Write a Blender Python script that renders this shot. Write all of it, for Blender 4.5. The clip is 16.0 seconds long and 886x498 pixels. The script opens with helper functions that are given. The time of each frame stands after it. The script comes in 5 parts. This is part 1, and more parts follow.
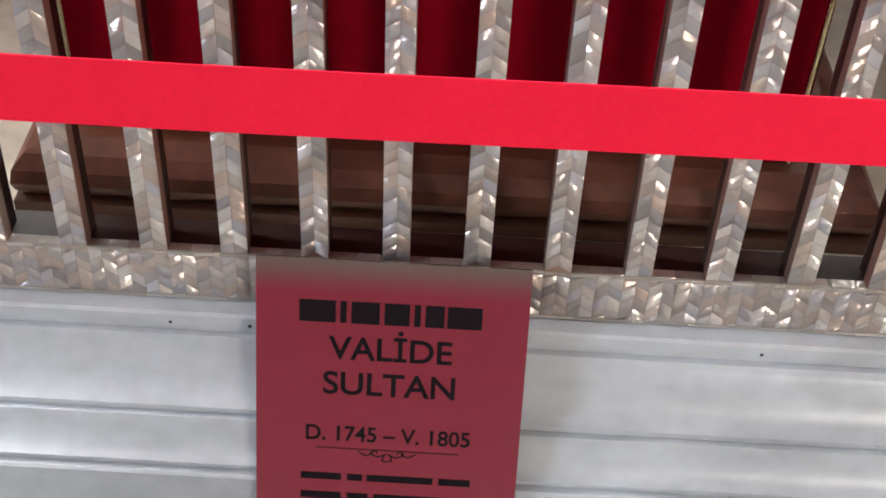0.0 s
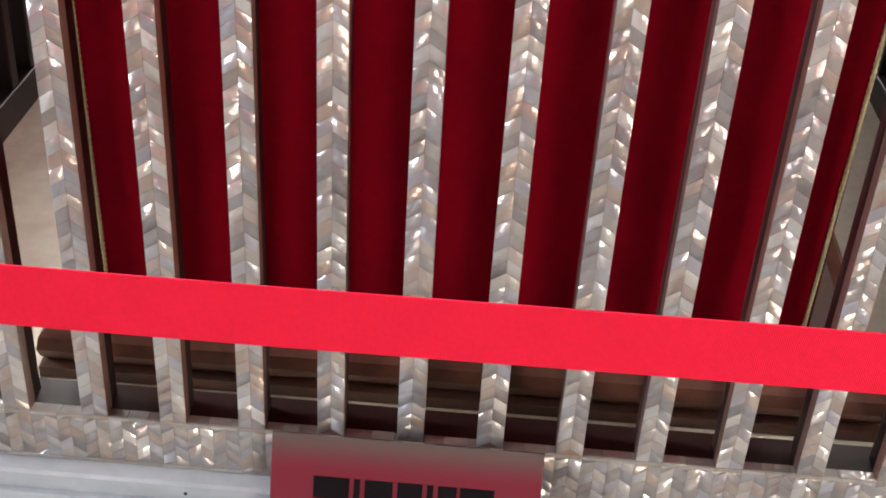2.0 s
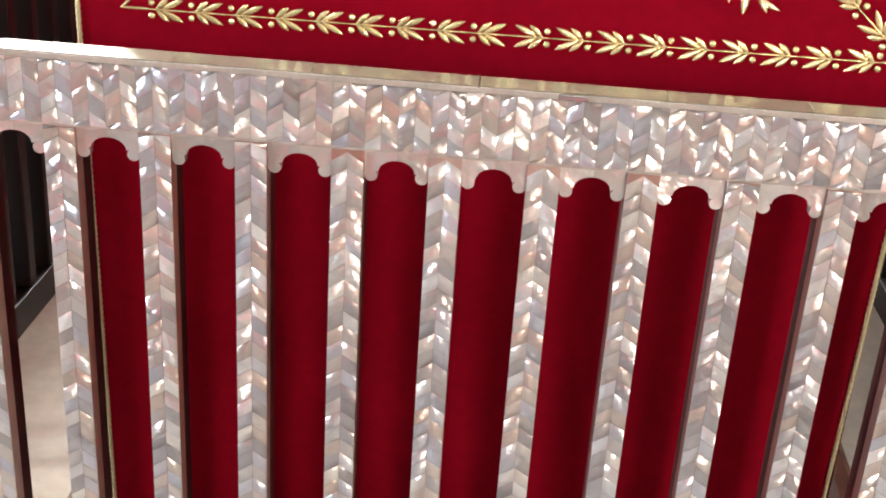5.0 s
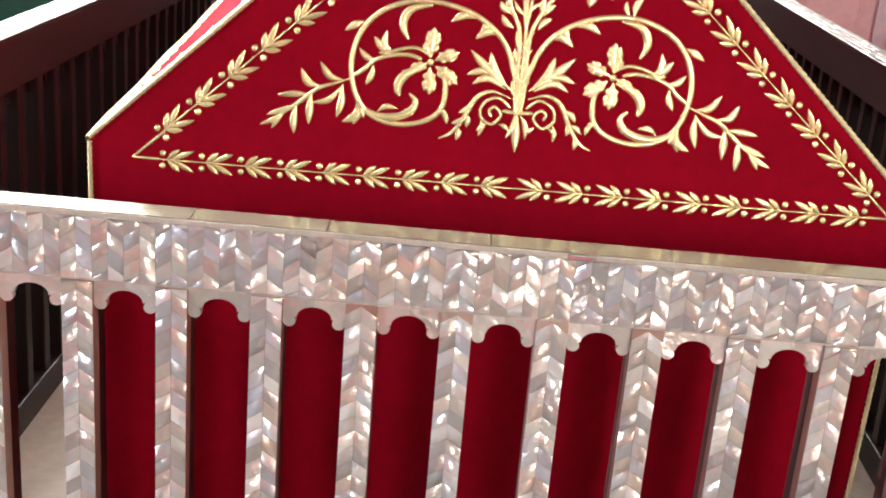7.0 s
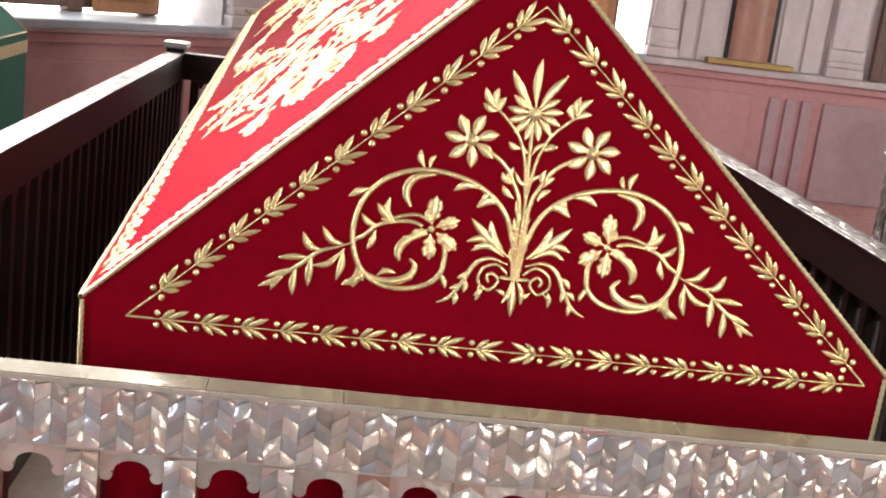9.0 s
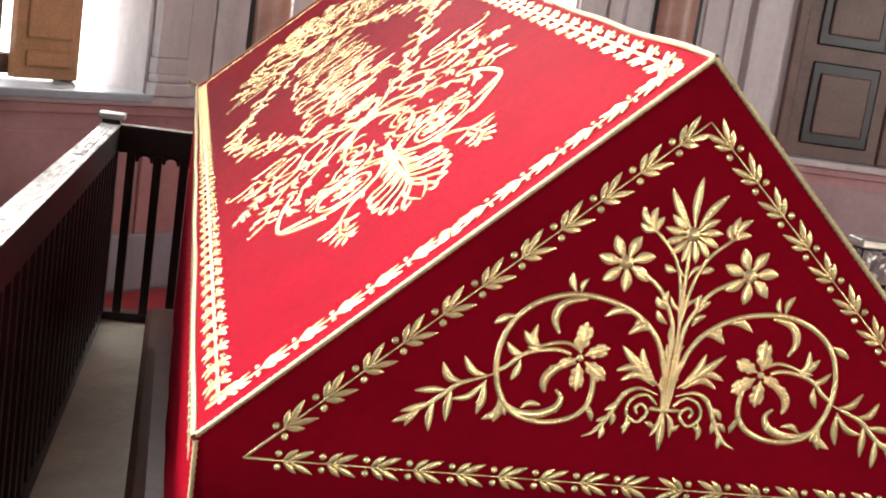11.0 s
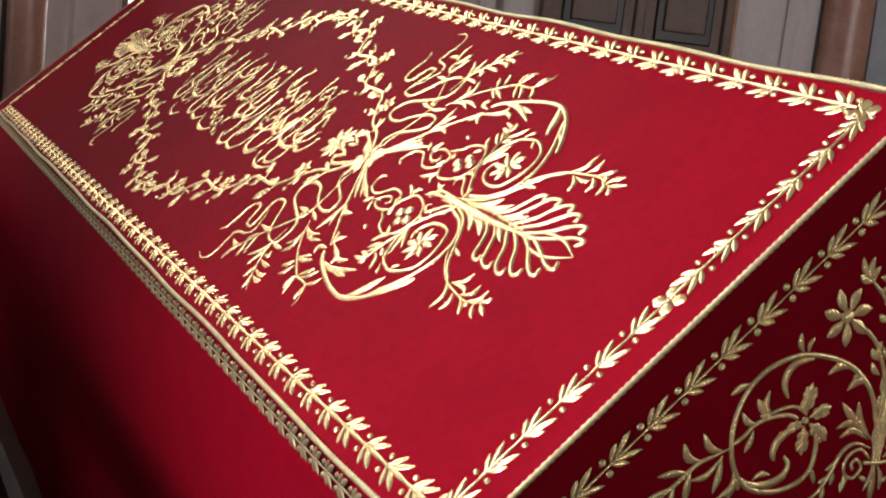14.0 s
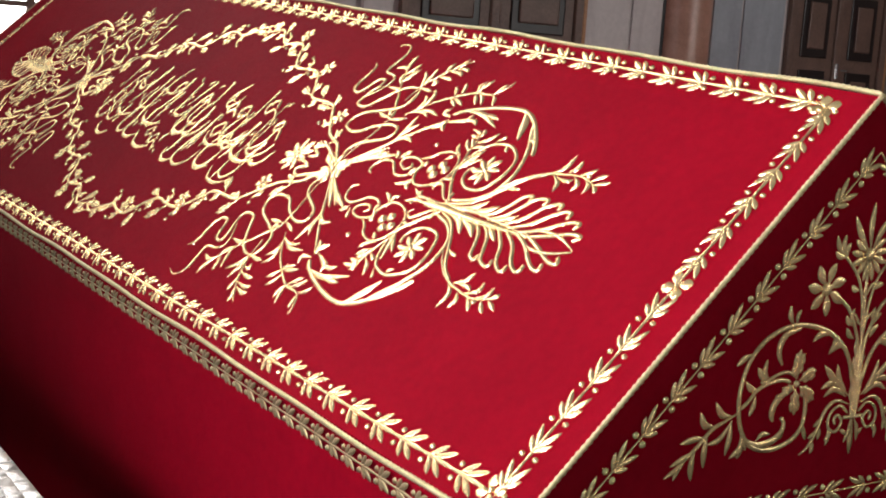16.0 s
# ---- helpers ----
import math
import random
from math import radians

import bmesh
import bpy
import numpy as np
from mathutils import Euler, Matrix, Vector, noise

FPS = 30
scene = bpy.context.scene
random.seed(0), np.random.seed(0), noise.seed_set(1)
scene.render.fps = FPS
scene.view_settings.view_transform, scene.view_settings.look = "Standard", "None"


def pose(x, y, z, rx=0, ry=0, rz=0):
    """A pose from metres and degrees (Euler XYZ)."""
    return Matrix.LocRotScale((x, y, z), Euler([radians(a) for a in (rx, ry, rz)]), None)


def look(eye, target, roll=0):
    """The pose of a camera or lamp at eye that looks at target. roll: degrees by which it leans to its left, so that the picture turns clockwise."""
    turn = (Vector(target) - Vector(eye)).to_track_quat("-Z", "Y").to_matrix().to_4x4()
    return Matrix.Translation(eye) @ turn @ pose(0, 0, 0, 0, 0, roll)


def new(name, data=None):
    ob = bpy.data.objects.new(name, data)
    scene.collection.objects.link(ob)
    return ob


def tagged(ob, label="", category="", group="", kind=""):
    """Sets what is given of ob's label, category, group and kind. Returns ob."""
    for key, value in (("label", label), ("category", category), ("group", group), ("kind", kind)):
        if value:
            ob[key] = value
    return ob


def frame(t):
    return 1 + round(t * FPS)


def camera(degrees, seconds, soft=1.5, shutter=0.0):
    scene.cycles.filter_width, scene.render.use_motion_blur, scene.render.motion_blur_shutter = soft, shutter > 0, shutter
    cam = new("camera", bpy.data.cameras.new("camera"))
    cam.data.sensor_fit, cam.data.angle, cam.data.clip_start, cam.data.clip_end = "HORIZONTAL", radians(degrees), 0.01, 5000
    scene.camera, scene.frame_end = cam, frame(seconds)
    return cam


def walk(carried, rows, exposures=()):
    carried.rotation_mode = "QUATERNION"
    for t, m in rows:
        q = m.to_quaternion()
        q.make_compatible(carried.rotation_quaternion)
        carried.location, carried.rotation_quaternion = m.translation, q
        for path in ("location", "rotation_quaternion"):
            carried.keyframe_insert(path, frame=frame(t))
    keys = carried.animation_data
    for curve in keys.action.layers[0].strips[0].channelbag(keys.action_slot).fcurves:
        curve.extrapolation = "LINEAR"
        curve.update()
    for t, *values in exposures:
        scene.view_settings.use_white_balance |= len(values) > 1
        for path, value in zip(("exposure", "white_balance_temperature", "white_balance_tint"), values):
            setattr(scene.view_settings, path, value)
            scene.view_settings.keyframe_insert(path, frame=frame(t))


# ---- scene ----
cam = camera(40.1, 16.0, soft=1.8)
METRES, EYE, TILT, LEAN, TURN = 1.65, 1.4, 0.0, 0.0, 0.3
ROWS = [
    (0.0, 0.0, 0.0, 0.0, 1.88, -38.83, -2.34),
    (0.5, -0.0003, -0.0015, 0.0072, 2.04, -38.27, -2.7),
    (1.0, -0.0006, -0.0007, 0.019, 2.59, -37.24, -2.92),
    (1.5, -0.0008, -0.0008, 0.0312, 3.25, -34.75, -3.13),
    (2.0, -0.0007, -0.0007, 0.0396, 3.4, -32.26, -3.06),
    (2.5, -0.0005, -0.0003, 0.0454, 3.42, -30.48, -2.76),
    (3.0, -0.0004, -0.0003, 0.0512, 3.74, -28.96, -2.92),
    (3.5, -0.0004, 0.0025, 0.0583, 3.41, -27.62, -2.85),
    (6.0, -0.0047, -0.0059, 0.0965, 4.45, -21.88, -3.75),
    (6.5, -0.0267, -0.0102, 0.1071, 3.58, -20.59, -4.01),
    (7.0, -0.0436, -0.0088, 0.1177, 2.0, -19.36, -4.52),
    (7.5, -0.0562, -0.009, 0.1253, 0.91, -17.96, -5.06),
    (8.0, -0.0649, -0.0101, 0.1327, -0.23, -16.6, -5.44),
    (8.5, -0.0934, -0.0084, 0.1433, -1.44, -15.25, -6.22),
    (9.0, -0.1367, -0.0072, 0.1516, -3.26, -13.69, -6.93),
    (9.5, -0.171, -0.002, 0.1611, -4.81, -11.98, -7.3),
    (10.0, -0.2073, 0.0337, 0.1545, -5.4, -10.59, -7.85),
    (12.5, -0.5209, 0.157, 0.1624, -19.1, -9.91, -7.51),
    (13.0, -0.5608, 0.1934, 0.1538, -21.4, -9.57, -7.64),
    (13.5, -0.5966, 0.2587, 0.1512, -23.12, -9.29, -7.08),
    (14.0, -0.6298, 0.2869, 0.1609, -24.57, -9.05, -6.17),
    (14.5, -0.6851, 0.2927, 0.1639, -26.58, -8.85, -5.42),
    (15.0, -0.7301, 0.2874, 0.1611, -28.69, -8.85, -5.14),
    (15.5, -0.7501, 0.2779, 0.162, -31.31, -8.91, -4.57),
    (16.0, -0.7709, 0.2867, 0.1682, -32.24, -8.69, -3.7),
]
walk(cam, [(t, pose(0, 0, EYE, TILT, LEAN, TURN) @ pose(METRES * x, METRES * y, METRES * z, 90 + pitch, roll, yaw)) for t, x, y, z, yaw, pitch, roll in ROWS],
     exposures=[(0.0, 0.95), (3.5, 1.25), (6.0, 1.52), (7.5, 1.35), (9.0, 0.95), (10.2, 0.78), (12.5, 0.08), (14.5, -0.72), (16.0, -0.55)])

# ---- light ----
world = bpy.data.worlds.new("world")
scene.world = world
world.use_nodes = True
wn = world.node_tree.nodes
sky = wn.new("ShaderNodeTexSky")
sky.sky_type, sky.sun_disc = "NISHITA", False
sky.sun_elevation, sky.sun_rotation = radians(40), radians(-60)
wn["Background"].inputs["Strength"].default_value = 0.1
world.node_tree.links.new(sky.outputs["Color"], wn["Background"].inputs["Color"])


def added_lamp(eye, target, w, h, watts, colour, spread=180):
    """Area lamp added to stand in for daylight; spread: its beam angle in degrees."""
    d = bpy.data.lights.new("added_light", "AREA")
    d.shape, d.size, d.size_y, d.energy, d.color, d.spread = "RECTANGLE", w, h, watts, colour, radians(spread)
    ob = new("added_light", d)
    ob.matrix_world = look(eye, target)
    return ob


WARM, COOL = (1.0, 0.98, 0.96), (0.80, 0.90, 1.0)
# at the upper diagonal window, its beam narrowed to spare the slope's far end
added_lamp((-0.85, 6.75, 4.2), (-0.15, 2.1, 1.5), 1.2, 1.6, 12, WARM, 40)
# at the front window
added_lamp((1.05, 8.65, 3.2), (1.05, 4.0, 2.0), 1.1, 3.6, 60, WARM)
# the rest are added at blank walls out of view, without any window there
added_lamp((-6.9, 2.3, 4.95), (-0.3, 1.0, 1.2), 3.6, 1.9, 200, WARM, 42)
added_lamp((8.9, 1.0, 3.0), (3.2, 8.6, 1.4), 1.3, 2.4, 300, WARM)
added_lamp((-6.9, -1.9, 2.9), (0, 1.2, 0.8), 1.0, 2.2, 260, COOL)
added_lamp((2.0, -4.9, 2.7), (0.0, 1.2, 0.8), 0.8, 2.0, 19, (1.0, 0.90, 0.78))
added_lamp((3.5, -4.9, 1.9), (0.8, 1.2, 0.9), 0.9, 2.4, 15, (1.0, 0.90, 0.78), 50)

# ---- materials ----
def mat(name, colour, rough=0.6, metal=0.0, noise_scale=0.0, vary=0.15, bump=0.0, bump_scale=0.0, coat=0.0, sheen=0.0, spec=0.5):
    """A surface with colour that varies at two scales and a fine relief."""
    m = bpy.data.materials.new(name)
    m.use_nodes = True
    nt = m.node_tree
    b = nt.nodes["Principled BSDF"]
    b.inputs["Roughness"].default_value, b.inputs["Metallic"].default_value = rough, metal
    b.inputs["Coat Weight"].default_value, b.inputs["Sheen Weight"].default_value = coat, sheen
    b.inputs["Specular IOR Level"].default_value = spec
    b.inputs["Base Color"].default_value = (*colour, 1)
    if noise_scale:
        co = nt.nodes.new("ShaderNodeTexCoord")
        big, small = nt.nodes.new("ShaderNodeTexNoise"), nt.nodes.new("ShaderNodeTexNoise")
        big.inputs["Scale"].default_value, small.inputs["Scale"].default_value = noise_scale, noise_scale * 9
        big.inputs["Detail"].default_value = small.inputs["Detail"].default_value = 4
        add = nt.nodes.new("ShaderNodeMath")
        add.operation = "ADD"
        nt.links.new(co.outputs["Object"], big.inputs["Vector"])
        nt.links.new(co.outputs["Object"], small.inputs["Vector"])
        nt.links.new(big.outputs["Fac"], add.inputs[0])
        nt.links.new(small.outputs["Fac"], add.inputs[1])
        ramp = nt.nodes.new("ShaderNodeMapRange")
        ramp.inputs["From Min"].default_value, ramp.inputs["From Max"].default_value = 0.6, 1.4
        ramp.inputs["To Min"].default_value, ramp.inputs["To Max"].default_value = 1 - vary, 1 + vary
        nt.links.new(add.outputs[0], ramp.inputs["Value"])
        mul = nt.nodes.new("ShaderNodeMix")
        mul.data_type, mul.blend_type = "RGBA", "MULTIPLY"
        mul.inputs["Factor"].default_value = 1
        mul.inputs["A"].default_value = (*colour, 1)
        nt.links.new(ramp.outputs["Result"], mul.inputs["B"])
        nt.links.new(mul.outputs["Result"], b.inputs["Base Color"])
    if bump:
        co2 = nt.nodes.new("ShaderNodeTexCoord")
        n2, bp = nt.nodes.new("ShaderNodeTexNoise"), nt.nodes.new("ShaderNodeBump")
        n2.inputs["Scale"].default_value, n2.inputs["Detail"].default_value = bump_scale, 5
        bp.inputs["Strength"].default_value, bp.inputs["Distance"].default_value = bump, 0.002
        nt.links.new(co2.outputs["Object"], n2.inputs["Vector"])
        nt.links.new(n2.outputs["Fac"], bp.inputs["Height"])
        nt.links.new(bp.outputs["Normal"], b.inputs["Normal"])
    return m


def tile_material(name, stops, rough, film=0.0, slant=0.0, relief=0.3):
    """Colour picked at random for each small piece."""
    m = bpy.data.materials.new(name)
    m.use_nodes = True
    nt = m.node_tree
    b = nt.nodes["Principled BSDF"]
    geo, info = nt.nodes.new("ShaderNodeNewGeometry"), nt.nodes.new("ShaderNodeObjectInfo")
    add, wrap = nt.nodes.new("ShaderNodeMath"), nt.nodes.new("ShaderNodeMath")
    wrap.operation = "FRACT"
    nt.links.new(geo.outputs["Random Per Island"], add.inputs[0])
    nt.links.new(info.outputs["Random"], add.inputs[1])
    nt.links.new(add.outputs[0], wrap.inputs[0])
    ramp = nt.nodes.new("ShaderNodeValToRGB")
    ramp.color_ramp.interpolation = "LINEAR"
    while len(ramp.color_ramp.elements) < len(stops):
        ramp.color_ramp.elements.new(0.5)
    for e, (p, c) in zip(ramp.color_ramp.elements, stops):
        e.position, e.color = p, (*c, 1)
    nt.links.new(wrap.outputs[0], ramp.inputs["Fac"])
    co, n = nt.nodes.new("ShaderNodeTexCoord"), nt.nodes.new("ShaderNodeTexNoise")
    n.inputs["Scale"].default_value, n.inputs["Detail"].default_value = 55, 2
    nt.links.new(co.outputs["Object"], n.inputs["Vector"])
    mr = nt.nodes.new("ShaderNodeMapRange")
    mr.inputs["To Min"].default_value, mr.inputs["To Max"].default_value = 0.88, 1.1
    nt.links.new(n.outputs["Fac"], mr.inputs["Value"])
    mul = nt.nodes.new("ShaderNodeMix")
    mul.data_type, mul.blend_type = "RGBA", "MULTIPLY"
    mul.inputs["Factor"].default_value = 1
    nt.links.new(ramp.outputs["Color"], mul.inputs["A"])
    nt.links.new(mr.outputs["Result"], mul.inputs["B"])
    nt.links.new(mul.outputs["Result"], b.inputs["Base Color"])
    # the layers of each shell piece lie at their own slant
    wn2 = nt.nodes.new("ShaderNodeTexWhiteNoise")
    wn2.noise_dimensions = "1D"
    nt.links.new(wrap.outputs[0], wn2.inputs["W"])
    cen2, sc, plus, unit = (nt.nodes.new("ShaderNodeVectorMath") for _ in range(4))
    cen2.operation, sc.operation, plus.operation, unit.operation = "SUBTRACT", "SCALE", "ADD", "NORMALIZE"
    cen2.inputs[1].default_value = (0.5, 0.5, 0.5)
    sc.inputs["Scale"].default_value = slant
    nt.links.new(wn2.outputs["Color"], cen2.inputs[0])
    nt.links.new(cen2.outputs[0], sc.inputs[0])
    nt.links.new(geo.outputs["Normal"], plus.inputs[0])
    nt.links.new(sc.outputs[0], plus.inputs[1])
    nt.links.new(plus.outputs[0], unit.inputs[0])
    bp = nt.nodes.new("ShaderNodeBump")
    nt.links.new(unit.outputs[0], bp.inputs["Normal"])
    bp.inputs["Strength"].default_value, bp.inputs["Distance"].default_value = relief, 0.004
    nt.links.new(n.outputs["Fac"], bp.inputs["Height"])
    nt.links.new(bp.outputs["Normal"], b.inputs["Normal"])
    b.inputs["Roughness"].default_value = rough
    b.inputs["Metallic"].default_value = 0.55
    b.inputs["Specular IOR Level"].default_value = 0.7
    if film:
        b.inputs["Thin Film Thickness"].default_value = film
        b.inputs["Thin Film IOR"].default_value = 1.5
    return m


def thread_material(name, colour, rough, metal, scale=900):
    """Satin-stitched metal thread: fine parallel ridges."""
    m = mat(name, colour, rough, metal=metal, noise_scale=45, vary=0.28)
    nt = m.node_tree
    nt.nodes["Principled BSDF"].inputs["Specular Tint"].default_value = (0.85, 0.74, 0.54, 1)
    co, w, bp = nt.nodes.new("ShaderNodeTexCoord"), nt.nodes.new("ShaderNodeTexWave"), nt.nodes.new("ShaderNodeBump")
    w.bands_direction = "DIAGONAL"
    w.inputs["Scale"].default_value, w.inputs["Distortion"].default_value = scale / 3, 1.5
    bp.inputs["Strength"].default_value, bp.inputs["Distance"].default_value = 0.25, 0.001
    nt.links.new(co.outputs["Object"], w.inputs["Vector"])
    nt.links.new(w.outputs["Fac"], bp.inputs["Height"])
    nt.links.new(bp.outputs["Normal"], nt.nodes["Principled BSDF"].inputs["Normal"])
    return m


def printed_sign():
    """Printed panel: grey at its top edge, fading into red."""
    m = mat("sign_print", (0.3, 0.03, 0.045), 0.2, noise_scale=4, vary=0.1)
    nt = m.node_tree
    b = nt.nodes["Principled BSDF"]
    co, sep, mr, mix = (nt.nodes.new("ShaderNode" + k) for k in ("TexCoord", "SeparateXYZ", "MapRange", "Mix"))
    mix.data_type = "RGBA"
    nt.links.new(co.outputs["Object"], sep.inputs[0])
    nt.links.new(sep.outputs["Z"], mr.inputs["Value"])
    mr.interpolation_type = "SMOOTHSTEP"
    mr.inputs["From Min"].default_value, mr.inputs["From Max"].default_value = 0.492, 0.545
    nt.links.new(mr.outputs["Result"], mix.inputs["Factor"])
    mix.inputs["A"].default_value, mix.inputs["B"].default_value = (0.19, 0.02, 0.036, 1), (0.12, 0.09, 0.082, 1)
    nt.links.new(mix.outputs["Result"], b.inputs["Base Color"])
    return m


def ribbed(name, colour, scale):
    """Woven webbing with fine upright ribs."""
    m = mat(name, colour, 0.7, noise_scale=25, vary=0.06, spec=0.08)
    nt = m.node_tree
    co, w, bp = nt.nodes.new("ShaderNodeTexCoord"), nt.nodes.new("ShaderNodeTexWave"), nt.nodes.new("ShaderNodeBump")
    w.bands_direction = "X"
    w.inputs["Scale"].default_value, w.inputs["Distortion"].default_value = scale, 0.6
    bp.inputs["Strength"].default_value, bp.inputs["Distance"].default_value = 0.35, 0.001
    nt.links.new(co.outputs["Object"], w.inputs["Vector"])
    nt.links.new(w.outputs["Fac"], bp.inputs["Height"])
    nt.links.new(bp.outputs["Normal"], nt.nodes["Principled BSDF"].inputs["Normal"])
    return m


def veined(name, colour, vein, scale, rough=0.35, amount=0.5, stretch=(1, 1, 1)):
    """Marble with long soft veins and small blotches."""
    m = bpy.data.materials.new(name)
    m.use_nodes = True
    nt = m.node_tree
    b = nt.nodes["Principled BSDF"]
    co, mp = nt.nodes.new("ShaderNodeTexCoord"), nt.nodes.new("ShaderNodeMapping")
    mp.inputs["Scale"].default_value = stretch
    nt.links.new(co.outputs["Object"], mp.inputs["Vector"])
    n1, n2 = nt.nodes.new("ShaderNodeTexNoise"), nt.nodes.new("ShaderNodeTexNoise")
    n1.inputs["Scale"].default_value, n1.inputs["Detail"].default_value, n1.inputs["Distortion"].default_value = scale, 6, 1.2
    n2.inputs["Scale"].default_value, n2.inputs["Detail"].default_value = scale * 14, 5
    nt.links.new(mp.outputs["Vector"], n1.inputs["Vector"])
    nt.links.new(co.outputs["Object"], n2.inputs["Vector"])
    ramp = nt.nodes.new("ShaderNodeValToRGB")
    el = ramp.color_ramp.elements
    el[0].position, el[0].color = 0.32, (*vein, 1)
    el[1].position, el[1].color = 0.58, (*colour, 1)
    nt.links.new(n1.outputs["Fac"], ramp.inputs["Fac"])
    mr = nt.nodes.new("ShaderNodeMapRange")
    mr.inputs["To Min"].default_value, mr.inputs["To Max"].default_value = 1 - amount * 0.5, 1 + amount * 0.4
    nt.links.new(n2.outputs["Fac"], mr.inputs["Value"])
    mul = nt.nodes.new("ShaderNodeMix")
    mul.data_type, mul.blend_type = "RGBA", "MULTIPLY"
    mul.inputs["Factor"].default_value = 1
    nt.links.new(ramp.outputs["Color"], mul.inputs["A"])
    nt.links.new(mr.outputs["Result"], mul.inputs["B"])
    nt.links.new(mul.outputs["Result"], b.inputs["Base Color"])
    bp = nt.nodes.new("ShaderNodeBump")
    bp.inputs["Strength"].default_value, bp.inputs["Distance"].default_value = 0.15, 0.003
    nt.links.new(n2.outputs["Fac"], bp.inputs["Height"])
    nt.links.new(bp.outputs["Normal"], b.inputs["Normal"])
    b.inputs["Roughness"].default_value = rough
    return m


def glow(name, colour, strength):
    m = bpy.data.materials.new(name)
    m.use_nodes = True
    b = m.node_tree.nodes["Principled BSDF"]
    b.inputs["Base Color"].default_value = (0, 0, 0, 1)
    b.inputs["Emission Color"].default_value, b.inputs["Emission Strength"].default_value = (*colour, 1), strength
    return m


def clear_glass():
    m = bpy.data.materials.new("window_glass")
    m.use_nodes = True
    b = m.node_tree.nodes["Principled BSDF"]
    b.inputs["Roughness"].default_value, b.inputs["Transmission Weight"].default_value, b.inputs["IOR"].default_value = 0.03, 1.0, 1.1
    return m


velvet = mat("velvet", (0.205, 0.0018, 0.0098), 0.7, noise_scale=7, vary=0.13, bump=0.3, bump_scale=1100, sheen=0.05, spec=0.015)
velvet.node_tree.nodes["Principled BSDF"].inputs["Sheen Tint"].default_value = (1.0, 0.03, 0.07, 1)
velvet.node_tree.nodes["Principled BSDF"].inputs["Sheen Roughness"].default_value = 0.4
green_cloth = mat("green_cloth", (0.004, 0.10, 0.066), 0.8, noise_scale=9, vary=0.12, sheen=0.1, spec=0.05)
gold = thread_material("gold_thread", (0.79, 0.62, 0.34), 0.26, 0.9)
dark_gold = thread_material("dark_gold_thread", (0.30, 0.22, 0.13), 0.5, 0.6)
cord_gold = thread_material("gold_cord", (0.52, 0.43, 0.25), 0.45, 0.4, 500)
pearl = tile_material("mother_of_pearl", [(0.0, (0.66, 0.62, 0.58)), (0.14, (0.34, 0.31, 0.31)), (0.3, (0.56, 0.51, 0.47)), (0.45, (0.52, 0.42, 0.36)), (0.6, (0.38, 0.35, 0.34)), (0.8, (0.48, 0.47, 0.51)), (1.0, (0.74, 0.70, 0.65))], 0.3, 0, 0.66, 0.8)
pearl_strip = tile_material("pearl_strip", [(0.0, (0.52, 0.49, 0.45)), (0.35, (0.42, 0.39, 0.36)), (0.65, (0.48, 0.45, 0.43)), (1.0, (0.60, 0.57, 0.54))], 0.32, 0, 0.3, 0.9)
shell_edge = tile_material("shell_edge", [(0.0, (0.42, 0.22, 0.17)), (0.5, (0.36, 0.24, 0.20)), (1.0, (0.50, 0.38, 0.32))], 0.35, 0, 0.1, 0.4)
cap_strip = tile_material("cap_strip", [(0.0, (0.24, 0.21, 0.14)), (0.5, (0.20, 0.17, 0.12)), (1.0, (0.28, 0.25, 0.19))], 0.13, 0, 0.02, 0.05)
dark_wood = mat("dark_wood", (0.014, 0.0058, 0.005), 0.42, noise_scale=6, vary=0.3, bump=0.2, bump_scale=60)
brown_wood = mat("brown_wood", (0.10, 0.034, 0.02), 0.36, noise_scale=5, vary=0.4, bump=0.25, bump_scale=50)
door_wood = mat("door_wood", (0.15, 0.085, 0.065), 0.5, noise_scale=5, vary=0.3, bump=0.2, bump_scale=50)
shutter_wood = mat("shutter_wood", (0.42, 0.19, 0.08), 0.45, noise_scale=6, vary=0.25, bump=0.2, bump_scale=50)
marble = veined("marble", (0.47, 0.51, 0.56), (0.34, 0.36, 0.39), 2.2, 0.3, 0.35, (0.5, 1, 2))
slab_marble = veined("slab_marble", (0.62, 0.57, 0.46), (0.48, 0.42, 0.33), 3.0, 0.4, 0.4)
pink_stone = veined("pink_stone", (0.56, 0.31, 0.31), (0.46, 0.25, 0.25), 1.5, 0.2, 0.35)
rose_stone = veined("rose_stone", (0.50, 0.36, 0.38), (0.42, 0.29, 0.31), 1.5, 0.14, 0.3)
grey_stone = veined("grey_stone", (0.64, 0.57, 0.56), (0.53, 0.46, 0.46), 1.8, 0.42, 0.3, (2, 2, 0.4))
blue_stone = veined("blue_stone", (0.40, 0.42, 0.46), (0.32, 0.33, 0.37), 1.8, 0.42, 0.3, (2, 2, 0.4))
column_stone = veined("column_stone", (0.46, 0.24, 0.18), (0.36, 0.17, 0.12), 3.0, 0.35, 0.4)
plaster = mat("plaster", (0.42, 0.39, 0.36), 0.8, noise_scale=2, vary=0.1)
floor_stone = veined("floor_stone", (0.22, 0.21, 0.20), (0.17, 0.165, 0.16), 1.2, 0.45, 0.3)
carpet = mat("carpet", (0.30, 0.012, 0.018), 0.95, noise_scale=15, vary=0.25, bump=0.4, bump_scale=300)
tape_red = ribbed("webbing", (0.97, 0.018, 0.058), 260)
sign_print = printed_sign()
mortar = mat("pearl_mortar", (0.36, 0.31, 0.27), 0.5, noise_scale=20, vary=0.2)
